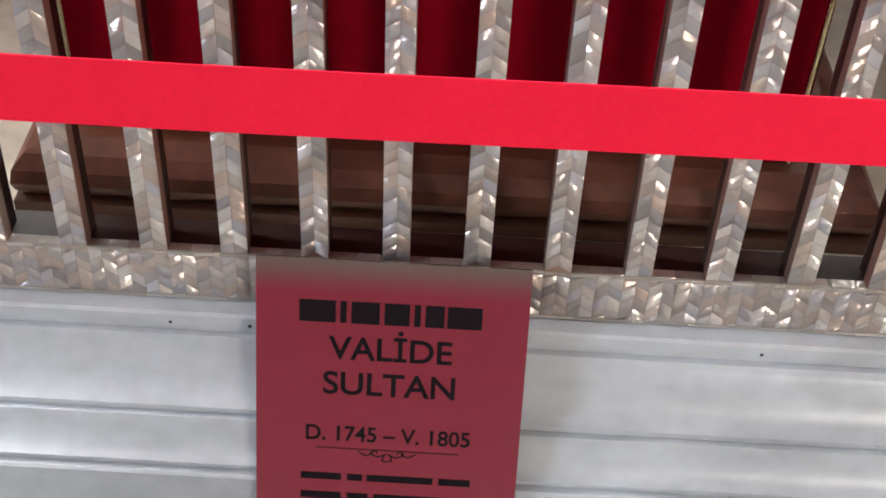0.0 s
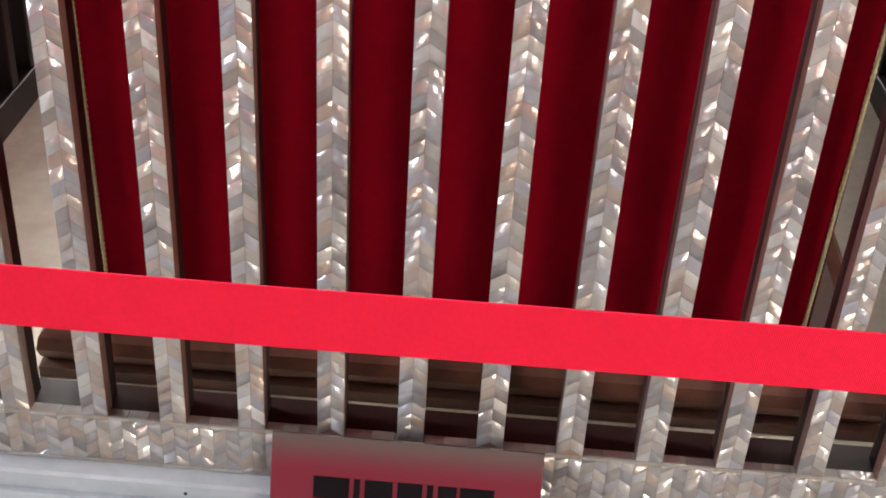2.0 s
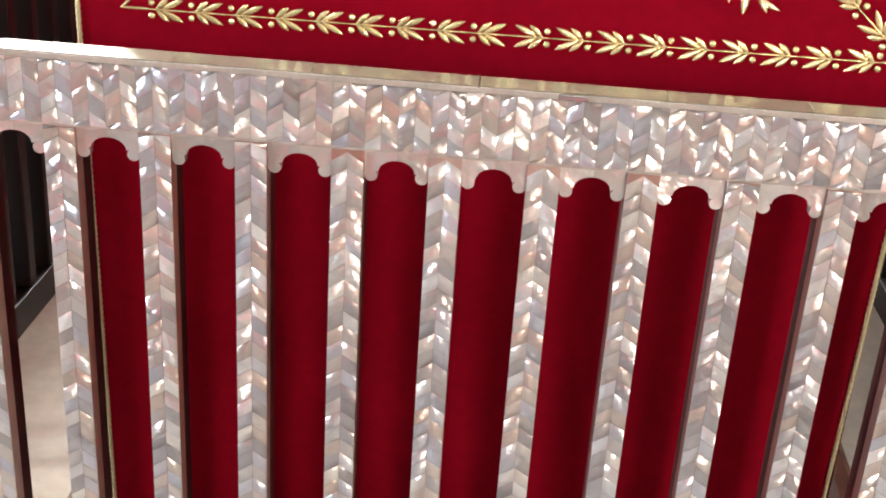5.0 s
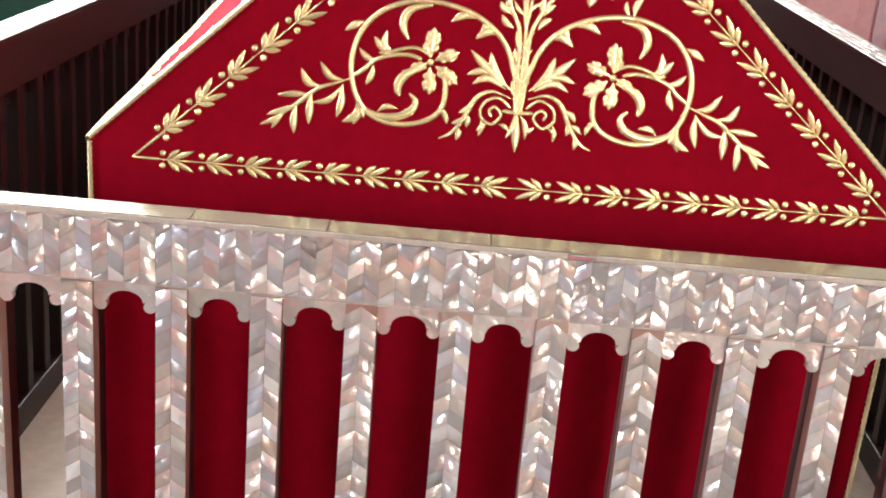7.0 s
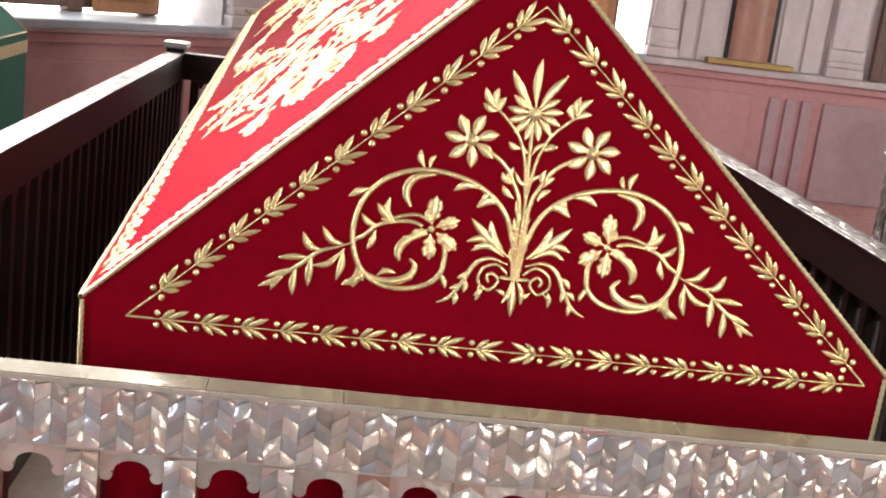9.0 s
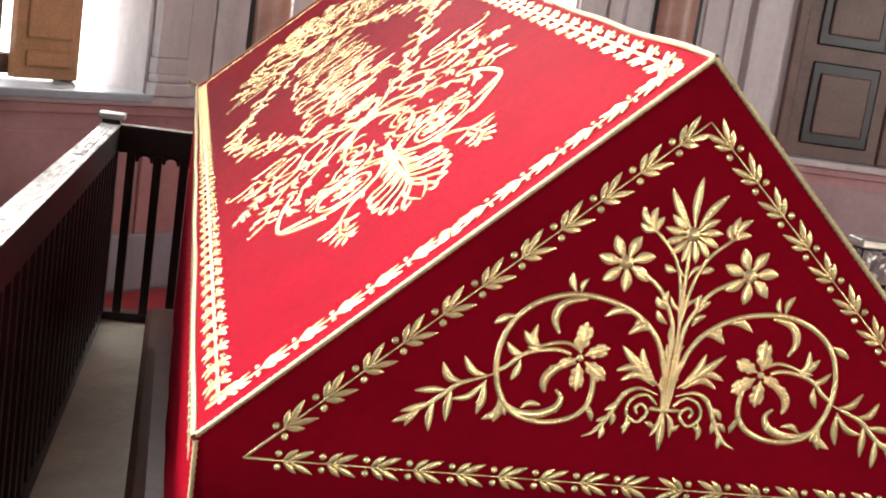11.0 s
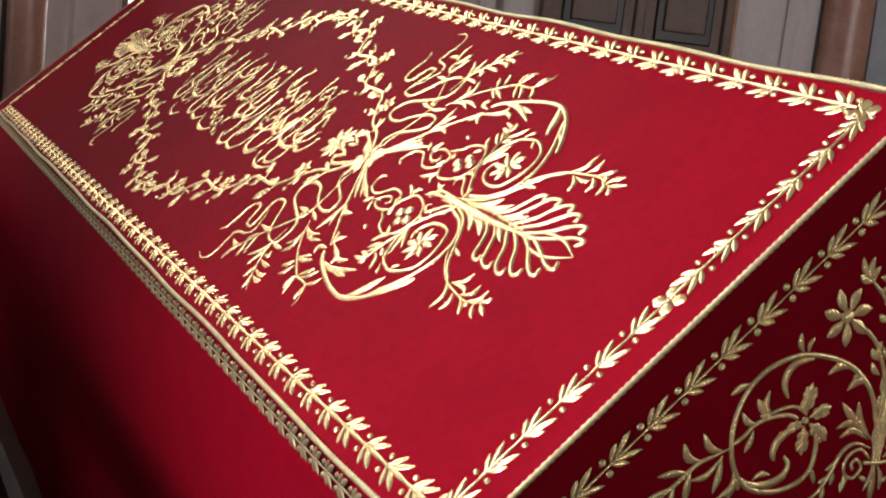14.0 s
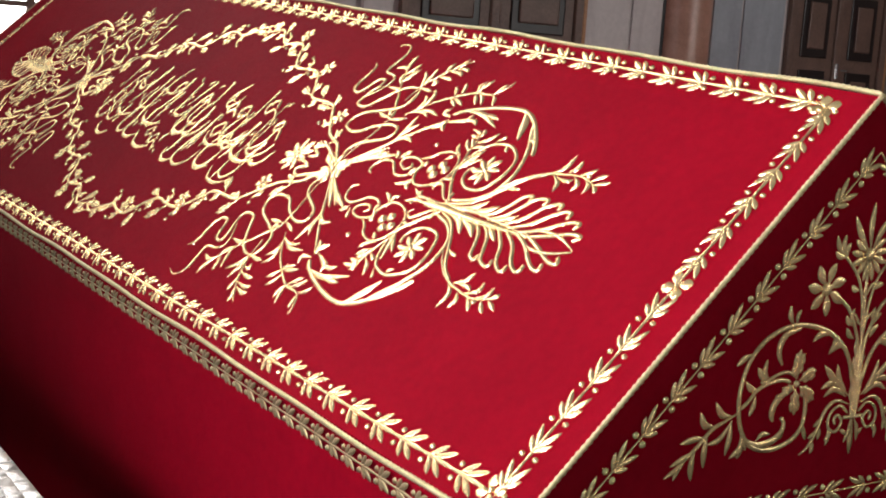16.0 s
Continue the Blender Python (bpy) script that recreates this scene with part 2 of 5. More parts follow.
ink = mat("ink", (0.008, 0.005, 0.007), 0.6, noise_scale=30, vary=0.1, spec=0.08)
brass = mat("brass", (0.42, 0.30, 0.12), 0.4, metal=0.8, noise_scale=12, vary=0.25)
steel = mat("steel", (0.55, 0.55, 0.55), 0.25, metal=0.95, noise_scale=12, vary=0.1)
black_metal_and_shade = mat("black_metal_and_shade", (0.02, 0.02, 0.022), 0.4, noise_scale=10, vary=0.2)
daylight = glow("daylight", (1.0, 0.99, 0.97), 5.0)
glass = clear_glass()

# ---- building helpers ----
def link(name, bm, material, parent=None, label=""):
    me = bpy.data.meshes.new(name)
    bm.to_mesh(me)
    bm.free()
    me.materials.append(material)
    ob = new(name, me)
    if parent is not None:
        ob.parent = parent
    if label:
        tagged(ob, label)
    return ob


def part(name, bm, material, parent, label=""):
    return link(name, bm, material, parent, label)


def thing(name, label, category, group="", kind=""):
    return tagged(new(name), label, category, group, kind)


def add_box(bm, x0, x1, y0, y1, z0, z1, bevel=0.0):
    vs = [bm.verts.new((x, y, z)) for x in (x0, x1) for y in (y0, y1) for z in (z0, z1)]
    fs = [bm.faces.new([vs[i] for i in q]) for q in ((0, 1, 3, 2), (4, 6, 7, 5), (0, 4, 5, 1), (2, 3, 7, 6), (0, 2, 6, 4), (1, 5, 7, 3))]
    if bevel:
        bmesh.ops.bevel(bm, geom=list({e for f in fs for e in f.edges}), offset=bevel, segments=2, affect="EDGES", profile=0.5)
    return bm


def box(x0, x1, y0, y1, z0, z1, bevel=0.0):
    return add_box(bmesh.new(), x0, x1, y0, y1, z0, z1, bevel)


def prism(profile, axis_from, axis_to, place):
    """Sweeps a closed 2D profile; place(a, b, s) gives the point for profile (a, b) at s along the axis."""
    bm = bmesh.new()
    ends = [[bm.verts.new(place(a, b, s)) for a, b in profile] for s in (axis_from, axis_to)]
    n = len(profile)
    for i in range(n):
        bm.faces.new((ends[0][i], ends[0][(i + 1) % n], ends[1][(i + 1) % n], ends[1][i]))
    bm.faces.new(ends[0][::-1])
    bm.faces.new(ends[1])
    bmesh.ops.recalc_face_normals(bm, faces=bm.faces)
    return bm

def mesh_part(name, verts, faces, material, parent, label="", smooth=False):
    me = bpy.data.meshes.new(name)
    me.from_pydata(verts, [], faces)
    me.materials.append(material)
    if smooth:
        me.polygons.foreach_set("use_smooth", [True] * len(me.polygons))
    ob = new(name, me)
    ob.parent = parent
    if label:
        tagged(ob, label)
    return ob


# ---- room ----
def strip(name, m, x0, x1, y0, y1, z0, z1, material, parent=None, bevel=0.0, label="", kind=""):
    ob = link(name, box(x0, x1, y0, y1, z0, z1, bevel), material, parent)
    if parent is None:
        ob.matrix_world = m
    if label:
        tagged(ob, label)
    if kind:
        tagged(ob, kind=kind)
    return ob


HERE = Matrix.Identity(4)
DIAG = pose(-1.0, 6.6, 0, 0, 0, 45)
FRONT = pose(0.0, 8.6, 0)
strip("floor", HERE, -7, 9, -5, 9, -0.2, -0.08, floor_stone, label="grey stone floor of the tomb hall", kind="structure")
strip("carpet", HERE, -3.2, 8.5, 5.35, 8.3, -0.079, -0.066, carpet, label="red carpet laid along the far walls", kind="structure")
strip("ceiling", HERE, -7, 9, -5, 9, 6.0, 6.1, plaster, label="plain pale plaster ceiling", kind="structure")
strip("wall_west", HERE, -7.2, -7, -5, 9, -0.1, 6, plaster, label="plain pale plaster wall", kind="structure")
strip("wall_east", HERE, 9, 9.2, -5, 9, -0.1, 6, plaster, label="plain pale plaster wall", kind="structure")
strip("wall_south", HERE, -7, 9, -5.2, -5, -0.1, 6, plaster, label="plain pale plaster wall", kind="structure")


def dado(m, x0, x1, gaps):
    """Low pink wall with a grey ledge, its panels standing proud."""
    w = strip("wall_dado", m, x0, x1, 0, 0.3, -0.08, 1.02, pink_stone, label="pink marble dado below a grey ledge", kind="structure")
    strip("ledge", m, x0, x1, -0.07, 0.3, 1.075, 1.13, grey_stone, w, 0.012)
    strip("moulding", m, x0, x1, -0.04, 0.3, 1.022, 1.073, pink_stone, w, 0.01)
    strip("skirting", m, x0, x1, -0.03, -0.002, -0.08, 0.14, pink_stone, w, 0.006)
    for a, b in gaps:
        strip("panel", m, a, b, -0.022, -0.002, 0.22, 0.94, rose_stone if m is FRONT and a > 2.5 else pink_stone, w, 0.008)
    return w


def pilaster(m, x0, x1, parent, z1=5.6):
    p = strip("pilaster", m, x0, x1, -0.055, -0.002, 1.33, z1, grey_stone, parent, 0.006)
    w = 0.018
    strip("plinth_block", m, x0 - w, x1 + w, -0.085, -0.002, 1.132, 1.20, grey_stone, p, 0.008)
    strip("torus", m, x0 - w * 0.6, x1 + w * 0.6, -0.075, -0.002, 1.20, 1.245, grey_stone, p, 0.014)
    strip("base_block", m, x0 - 0.008, x1 + 0.008, -0.063, -0.002, 1.245, 1.328, grey_stone, p, 0.006)


def half_column(m, x0, x1, parent, z1=5.6):
    """Red-brown stone shaft before a black sheet painted as a recess's shade, on a brass strip."""
    cx, r = (x0 + x1) / 2, (x1 - x0) / 2 - 0.02
    bm = bmesh.new()
    ring = []
    for z in (1.175, z1):
        ring.append([bm.verts.new((cx + r * math.cos(a), -0.002 - 0.75 * r * math.sin(a), z)) for a in np.linspace(0, math.pi, 15)])
    for i in range(14):
        bm.faces.new((ring[0][i], ring[0][i + 1], ring[1][i + 1], ring[1][i]))
    bmesh.ops.recalc_face_normals(bm, faces=bm.faces)
    for f in bm.faces:
        f.smooth = True
    c = part("column_shaft", bm, column_stone, parent, "red-brown marble shaft")
    # flat black sheet: shade of a recess put into colour, no recess is cut
    strip("shade_sheet", m, x0 - 0.012, x1 + 0.012, -0.006, -0.003, 1.175, z1, black_metal_and_shade, parent)
    strip("brass_strip", m, cx - 0.31, cx + 0.31, -0.12, -0.002, 1.132, 1.172, brass, parent, 0.006, "dull brass strip")


def panels(m, parent, spans, material, z0=1.133, z1=5.6, proud=0.02):
    for a, b in spans:
        strip("panel", m, a, b, -proud, -0.002, z0, z1, material, parent, 0.008)


def window(m, x0, x1, z0, z1, name, shutter):
    """Deep opening with a timber frame, mullions, glass and a folded panelled shutter; daylight outside."""
    w = tagged(new(name), "tall window with a weathered timber frame", "window", kind="structure")
    w.matrix_world = m
    fx0, fx1, d = x0, x1 - 0.16, 0.34
    sx = x1 - 0.62
    for a, b, c, e in ((fx0, fx1, z0 + 0.02, z0 + 0.12), (fx0, fx1, z1 - 0.1, z1), (fx0, fx0 + 0.09, z0, z1), (fx1 - 0.09, fx1, z0, z1)):
        strip("window_frame", m, a, b, d, d + 0.07, c, e, door_wood, w, 0.008)
    if shutter:
        strip("mullion", m, sx - 0.09, sx, d - 0.01, d + 0.075, z0, z1, door_wood, w, 0.008)
    n = 3
    for i in range(1, n):
        x = fx0 + (fx1 - fx0) * i / n
        strip("mullion", m, x - 0.025, x + 0.025, d + 0.004, d + 0.06, z0 + 0.12, z1 - 0.1, door_wood, w, 0.005)
    for z in np.arange(z0 + 0.75, z1 - 0.4, 0.7):
        strip("glazing_bar", m, fx0 + 0.09, fx1 - 0.09, d + 0.012, d + 0.05, z - 0.018, z + 0.018, door_wood, w, 0.004)
    g = strip("pane", m, fx0 + 0.05, fx1 - 0.05, d + 0.03, d + 0.036, z0 + 0.05, z1 - 0.05, glass, w)
    g.visible_shadow = False
    strip("window_sill", m, x0, x1, -0.09, 0.5, z0 - 0.045, z0, marble, w, 0.01, "white marble sill")
    if shutter:
        s = strip("shutter", m, sx + 0.04, sx + 0.42, d - 0.07, d - 0.02, z0 + 0.01, z0 + 1.0, shutter_wood, w, 0.005, "honey-coloured panelled timber shutter")
        for za, zb in ((z0 + 0.07, z0 + 0.15), (z0 + 0.21, z0 + 0.93)):
            strip("shutter_panel", m, sx + 0.10, sx + 0.36, d - 0.095, d - 0.072, za, zb, shutter_wood, s, 0.012)
    return w


def wall_pieces(m, spans, z0, z1, name):
    w = tagged(new(name), "grey-pink marble clad wall of the tomb hall", "wall", kind="structure")
    w.matrix_world = m
    for a, b, lo, hi in spans:
        strip("wall_block", m, a, b, 0, 0.3, lo, hi, grey_stone, w)
    return w


# diagonal wall: local x runs along it
dado(DIAG, -5.2, 1.03, [(-5.0, -3.2), (-3.0, -1.6), (-1.4, -0.2), (0.0, 0.9)])
wd = wall_pieces(DIAG, [(-5.2, -2.6, 1.132, 6.0), (-2.6, -0.02, 3.1, 3.45), (-2.6, 1.03, 5.2, 6.0), (-0.02, 1.03, 1.132, 3.45)], 0, 0, "wall_diagonal")
pilaster(DIAG, 0.01, 0.21, wd, 3.3)
panels(DIAG, wd, [(0.24, 0.40), (0.43, 0.66)], grey_stone, 1.133, 3.3)
half_column(DIAG, 0.69, 1.0, wd, 3.3)
window(DIAG, -2.6, -0.02, 1.14, 3.1, "window_1", True)
window(DIAG, -2.6, 1.03, 3.5, 5.2, "window_3", False)
strip("wall_return", HERE, -0.42, -0.272, 7.34, 8.9, -0.08, 6, grey_stone, label="grey marble return of the wall", kind="structure")

# carpeted step along the diagonal wall, below a grey course
step = strip("wall_step", DIAG, -1.4, 1.0, -0.79, -0.046, -0.079, 0.098, carpet, bevel=0.02, label="low step covered with red carpet along the wall", kind="structure")
strip("nosing", DIAG, -1.4, 1.0, -0.815, -0.792, -0.079, 0.085, marble, step, 0.006, "pale marble edge")
strip("wall_course", DIAG, -1.4, 1.0, -0.045, -0.002, 0.10, 0.40, blue_stone, bevel=0.008, label="grey stone course at the foot of the wall", kind="structure")

# front wall
dado(FRONT, -0.27, 9.0, [(-0.2, 0.3), (0.5, 1.7), (1.9, 2.55), (2.68, 2.76), (2.80, 2.88), (2.92, 3.0), (3.08, 5.0), (5.2, 7.3), (7.5, 8.8)])
wf = wall_pieces(FRONT, [(-0.27, 0.33, 1.132, 6.0), (1.72, 9.0, 1.132, 6.0), (0.33, 1.72, 4.3, 6.0)], 0, 0, "wall_front")
panels(FRONT, wf, [(-0.25, 0.0), (0.03, 0.30)], grey_stone)
window(FRONT, 0.34, 1.72, 1.14, 4.3, "window_2", True)
pilaster(FRONT, 1.74, 1.93, wf)
panels(FRONT, wf, [(1.96, 2.06), (2.09, 2.26)], grey_stone)
half_column(FRONT, 2.30, 2.63, wf)
panels(FRONT, wf, [(2.67, 2.83), (2.86, 3.0)], grey_stone)
pilaster(FRONT, 3.04, 3.28, wf)
panels(FRONT, wf, [(5.16, 5.62), (5.66, 5.98)], grey_stone)
half_column(FRONT, 6.02, 6.56, wf)
panels(FRONT, wf, [(6.60, 6.95), (6.98, 7.5)], blue_stone)


def cupboard_doors(m, x0, x1, name):
    """Double doors of dark timber with raised panels, in a worn frame."""
    d = tagged(new(name), "dark panelled timber cupboard doors, closed", "door", kind="structure")
    d.matrix_world = m
    zt = 3.4
    strip("jamb", m, x0, x0 + 0.08, -0.06, -0.002, 1.133, zt, door_wood, d, 0.01)
    strip("jamb", m, x1 - 0.08, x1, -0.06, -0.002, 1.133, zt, door_wood, d, 0.01)
    strip("edge_strip", m, x1 + 0.004, x1 + 0.045, -0.05, -0.002, 1.133, zt, shutter_wood, d, 0.008, "honey-coloured timber edge")
    mid = (x0 + x1) / 2
    for a, b in ((x0 + 0.085, mid - 0.05), (mid + 0.05, x1 - 0.085)):
        leaf = strip("leaf", m, a, b, -0.03, -0.002, 1.14, zt, door_wood, d, 0.006)
        for k in range(3):
            za = 1.24 + k * 0.72
            strip("panel_frame", m, a + 0.10, b - 0.10, -0.045, -0.031, za, za + 0.60, dark_wood, leaf, 0.012)
            strip("door_panel", m, a + 0.17, b - 0.17, -0.062, -0.046, za + 0.08, za + 0.52, door_wood, leaf, 0.014)
    strip("meeting_stile", m, mid - 0.045, mid + 0.045, -0.05, -0.002, 1.14, zt, door_wood, d, 0.012)
    strip("escutcheon", m, mid - 0.02, mid + 0.02, -0.06, -0.051, 1.78, 1.92, steel, d, 0.004)
    strip("pull_handle", m, mid + 0.005, mid + 0.10, -0.10, -0.085, 1.85, 1.865, steel, d, 0.005, "bright metal handle")
    return d


cupboard_doors(FRONT, 3.36, 5.10, "door_1")
cupboard_doors(FRONT, 7.55, 8.95, "door_2")

for m, x0, x1 in ((DIAG, -3.4, 1.4), (FRONT, 0.0, 2.6)):
    ob = strip("backdrop", m, x0, x1, 1.2, 1.22, 0.6, 5.2, daylight, label="bright overcast daylight outside", kind="structure")

# ---- plinth and enclosure ----
X0, X1, YF, YB = -1.0, 0.915, 1.203, 5.16
Z0, ZT = 0.326, 1.168
ZC = 1.177
PROFILE = [(1.30, .326), (1.178, .324), (1.174, .320), (1.174, .302), (1.178, .300), (1.178, .292), (1.168, .291), (1.166, .284), (1.164, .279), (1.161, .274), (1.157, .255), (1.148, .232), (1.137, .217), (1.126, .209), (1.120, .206), (1.120, .200), (1.124, .198), (1.124, .193), (1.114, .192), (1.112, .186), (1.110, .172), (1.104, .156), (1.096, .144), (1.088, .138), (1.083, .136), (1.083, .132), (1.088, .130), (1.088, .124), (1.077, .123), (1.074, .119), (1.074, -.08), (1.30, -.08)]
plinth = thing("marble_plinth", "veined white marble plinth with stepped mouldings under the fence", "plinth")
front = prism(PROFILE, X0 - 0.16, X1 + 0.16, lambda a, b, s: (s, a, b))
moulded = part("moulded_front", front, marble, plinth)
moulded.data.polygons.foreach_set("use_smooth", [True] * len(moulded.data.polygons))
moulded.data.set_sharp_from_angle(angle=radians(32))
part("top_slab", box(X0, X1, 1.302, YB, -0.079, 0.326), slab_marble, plinth, "yellowed marble slab")
for sx in (X0 - 0.16, X1 + 0.002):
    part("side_course", box(sx, sx + 0.158, 1.302, YB + 0.1, -0.079, 0.30, 0.01), marble, plinth)
# dark iron dowels left in the top step
for x in (-0.36, -0.255, 0.42, 0.60):
    part("dowel", box(x - 0.0022, x + 0.0022, 1.1725, 1.1752, 0.306, 0.310, 0.0006), black_metal_and_shade, plinth)

PITCH, COL = 0.1039, 0.1039 / 6
SLAT = 2 * COL
FIRST = -0.464 - 5 * PITCH
OPEN = [FIRST + PITCH * k for k in range(19)]
rng = random.Random(4)


def tile_quads(verts, faces, corners, place, h=0.0009, tilt=0.0006, inset=0.0015):
    """One bevelled, slightly tilted piece over four corners (u, v)."""
    cu, cv = sum(c[0] for c in corners) / 4, sum(c[1] for c in corners) / 4
    n = len(verts)
    ta, tb = rng.uniform(-tilt, tilt), rng.uniform(-tilt, tilt)
    for u, v in corners:
        verts.append(place(u, v, 0.0))
    for u, v in corners:
        du, dv = u - cu, v - cv
        l = max(1e-6, math.hypot(du, dv))
        f = max(0.3, 1 - inset * 1.4 / l)
        verts.append(place(cu + du * f, cv + dv * f, h + (ta * du + tb * dv) / 0.009))
    faces.append((n + 4, n + 5, n + 6, n + 7))
    for i in range(4):
        j = (i + 1) % 4
        faces.append((n + i, n + j, n + 4 + j, n + 4 + i))


def chevrons(u0, v0, v1, cols, place, verts, faces, cw=COL, th=0.0188, shear=0.0112, start=0):
    """Columns of slanting pieces, the slant turning from column to column, cut off at v0 and v1."""
    for j in range(cols):
        a, b = u0 + j * cw, u0 + (j + 1) * cw
        s = shear if (j + start) % 2 == 0 else -shear
        lo_a, lo_b = (0, s) if s > 0 else (-s, 0)
        v = v0 - shear - rng.random() * (th if (j + start) % 2 == 0 and cols > 2 else 0.0)
        while v < v1:
            t = th * rng.uniform(0.88, 1.12)
            c = [(a, v + lo_a), (b, v + lo_b), (b, v + lo_b + t), (a, v + lo_a + t)]
            c = [(u, min(v1, max(v0, w))) for u, w in c]
            if min(c[3][1] - c[0][1], c[2][1] - c[1][1]) > -1e-6 and max(c[3][1] - c[0][1], c[2][1] - c[1][1]) > 0.003:
                g = 0.00024
                tile_quads(verts, faces, [(c[0][0] + g, c[0][1] + g), (c[1][0] - g, c[1][1] + g), (c[2][0] - g, c[2][1] - g), (c[3][0] + g, c[3][1] - g)], place)
            v += t


fence = thing("grave_fence", "dark wooden grave fence faced with mother-of-pearl chevrons", "fence")
face = lambda u, v, h: (u, YF - 0.0005 - h, v)

# rails with their inlay
top_rail = part("top_rail", box(X0, X1, YF, YF + 0.035, 1.096, ZC - 0.0076), mortar, fence)
low_rail = part("bottom_rail", box(X0, X1, YF + 0.0165, YF + 0.068, Z0, 0.405), dark_wood, fence)
part("facing", box(X0, X1, YF, YF + 0.016, Z0, 0.4048), mortar, low_rail, "pale backing of the inlay")
u_start = FIRST - SLAT - COL * 6
while u_start < X0:
    u_start += COL
off = round((u_start - (FIRST - SLAT)) / COL)
for rail, lo, hi in ((top_rail, 1.0985, 1.1692), (low_rail, 0.331, 0.400)):
    vs, fs = [], []
    chevrons(u_start, lo, hi, int((X1 - u_start) / COL), face, vs, fs, start=off % 2)
    tagged(mesh_part("pearl_inlay", vs, fs, pearl, rail, "shimmering mother-of-pearl chevrons", True), kind="stuff")


def strip_row(u0, u1, v0, v1, place, parent, lo=0.03, hi=0.055, name="pearl_edging", material=None):
    vs, fs, u = [], [], u0
    while u < u1 - 0.004:
        w = min(u1 - u, rng.uniform(lo, hi))
        tile_quads(vs, fs, [(u + 0.0003, v0), (u + w - 0.0003, v0), (u + w - 0.0003, v1), (u + 0.0003, v1)], place, 0.0009, 0.0, 0.0003)
        u += w
    return tagged(mesh_part(name, vs, fs, material or pearl_strip, parent, "long pale pearl strips"), kind="stuff")


strip_row(X0, X1, 0.3265, 0.3305, face, low_rail)
for u in OPEN:
    if X0 < u and u + PITCH - SLAT < X1:
        strip_row(u, u + PITCH - SLAT, 0.4005, 0.4050, face, low_rail, 0.02, 0.04)
        strip_row(u, u + PITCH - SLAT, YF, YF + 0.016, lambda a, b, h: (a, b, 0.4052 + h), low_rail, 0.02, 0.04)
# the flat cap on the rail
cap = part("cap", box(X0 - 0.004, X1 + 0.004, YF - 0.003, YF + 0.038, ZC - 0.0075, ZC - 0.001, 0.001), mortar, fence)
strip_row(X0, X1, YF - 0.002, YF + 0.036, lambda a, b, h: (a, b, ZC - 0.0008 + h), cap, 0.10, 0.22, material=cap_strip)
part("clip", box(0.045, 0.075, YF - 0.007, YF - 0.003, 1.170, 1.176, 0.001), steel, fence, "small grey metal clip")

# posts
lean_mesh = {}
for sgn in (0, 1):
    vs, fs = [], []
    a, b = 0.00012, COL - 0.00012
    s0, s1 = (0, 0.0112) if sgn == 0 else (0.0112, 0)
    tile_quads(vs, fs, [(a, s0), (b, s1), (b, s1 + 0.0186), (a, s0 + 0.0186)], lambda u, v, h: (u, -h, v), 0.0009, 0.0)
    me = bpy.data.meshes.new("pearl_tile")
    me.from_pydata(vs, [], fs)
    me.polygons.foreach_set("use_smooth", [True] * len(me.polygons))
    me.materials.append(pearl)
    lean_mesh[sgn] = me
for u in OPEN:
    x1, x0 = u, u - SLAT
    if x0 < X0 or x1 > X1:
        continue
    post = part("post", box(x0 + 0.001, x1 - 0.001, YF + 0.0202, YF + 0.046, 0.4055, 1.0955), dark_wood, fence)
    part("facing", box(x0, x1, YF, YF + 0.02, 0.4055, 1.0955), shell_edge, post, "pinkish shell edges")
    if -0.16 < u < 0.20:
        # single pieces where they can be told apart best
        for col in (0, 1):
            for r in range(36):
                ob = new("pearl_tile", lean_mesh[col])
                ob.parent = post
                ob.matrix_basis = pose(x0 + col * COL, YF - 0.0006, 0.4060 + r * 0.0188, rng.uniform(-1.5, 1.5), 0, rng.uniform(-1.5, 1.5))
    else:
        vs, fs = [], []
        chevrons(x0, 0.4060, 1.0950, 2, face, vs, fs, start=0)
        tagged(mesh_part("pearl_inlay", vs, fs, pearl, post, "shimmering mother-of-pearl chevrons", True), kind="stuff")


def arch_outline(w):
    """Scalloped head of an opening, w wide; 0, 0 is its upper left corner."""
    pts = [(0, 0), (0, -0.027)]
    pts += [(0.007 + 0.0072 * math.cos(a), -0.027 + 0.0068 * math.sin(a)) for a in np.linspace(math.pi, 2.3 * math.pi, 10)]
    half = w / 2
    pts += [(half + (half - 0.0145) * math.cos(a) * 0.98, -0.0225 + 0.0135 * math.sin(a)) for a in np.linspace(math.pi, math.pi / 2, 8)]
    return pts + [(w - x, y) for x, y in reversed(pts[:-1])]


for u in OPEN:
    w = PITCH - SLAT
    if u < X0 or u + w > X1:
        continue
    half = arch_outline(w - 0.0006)
    half = half[:len(half) // 2 + 1]
    half += [(half[-1][0], 0)]
    head = prism(half, 0.0, 0.008, lambda a, b, s: (u + 0.0003 + a, YF + 0.0045 + s, 1.0950 + b))
    head = part("arched_head", head, pearl_strip, fence, "scalloped pearl arch head")
    other = prism(half, 0.0, 0.008, lambda a, b, s: (u + w - 0.0003 - a, YF + 0.0045 + s, 1.0950 + b))
    part("arched_head", other, pearl_strip, fence, "scalloped pearl arch head")


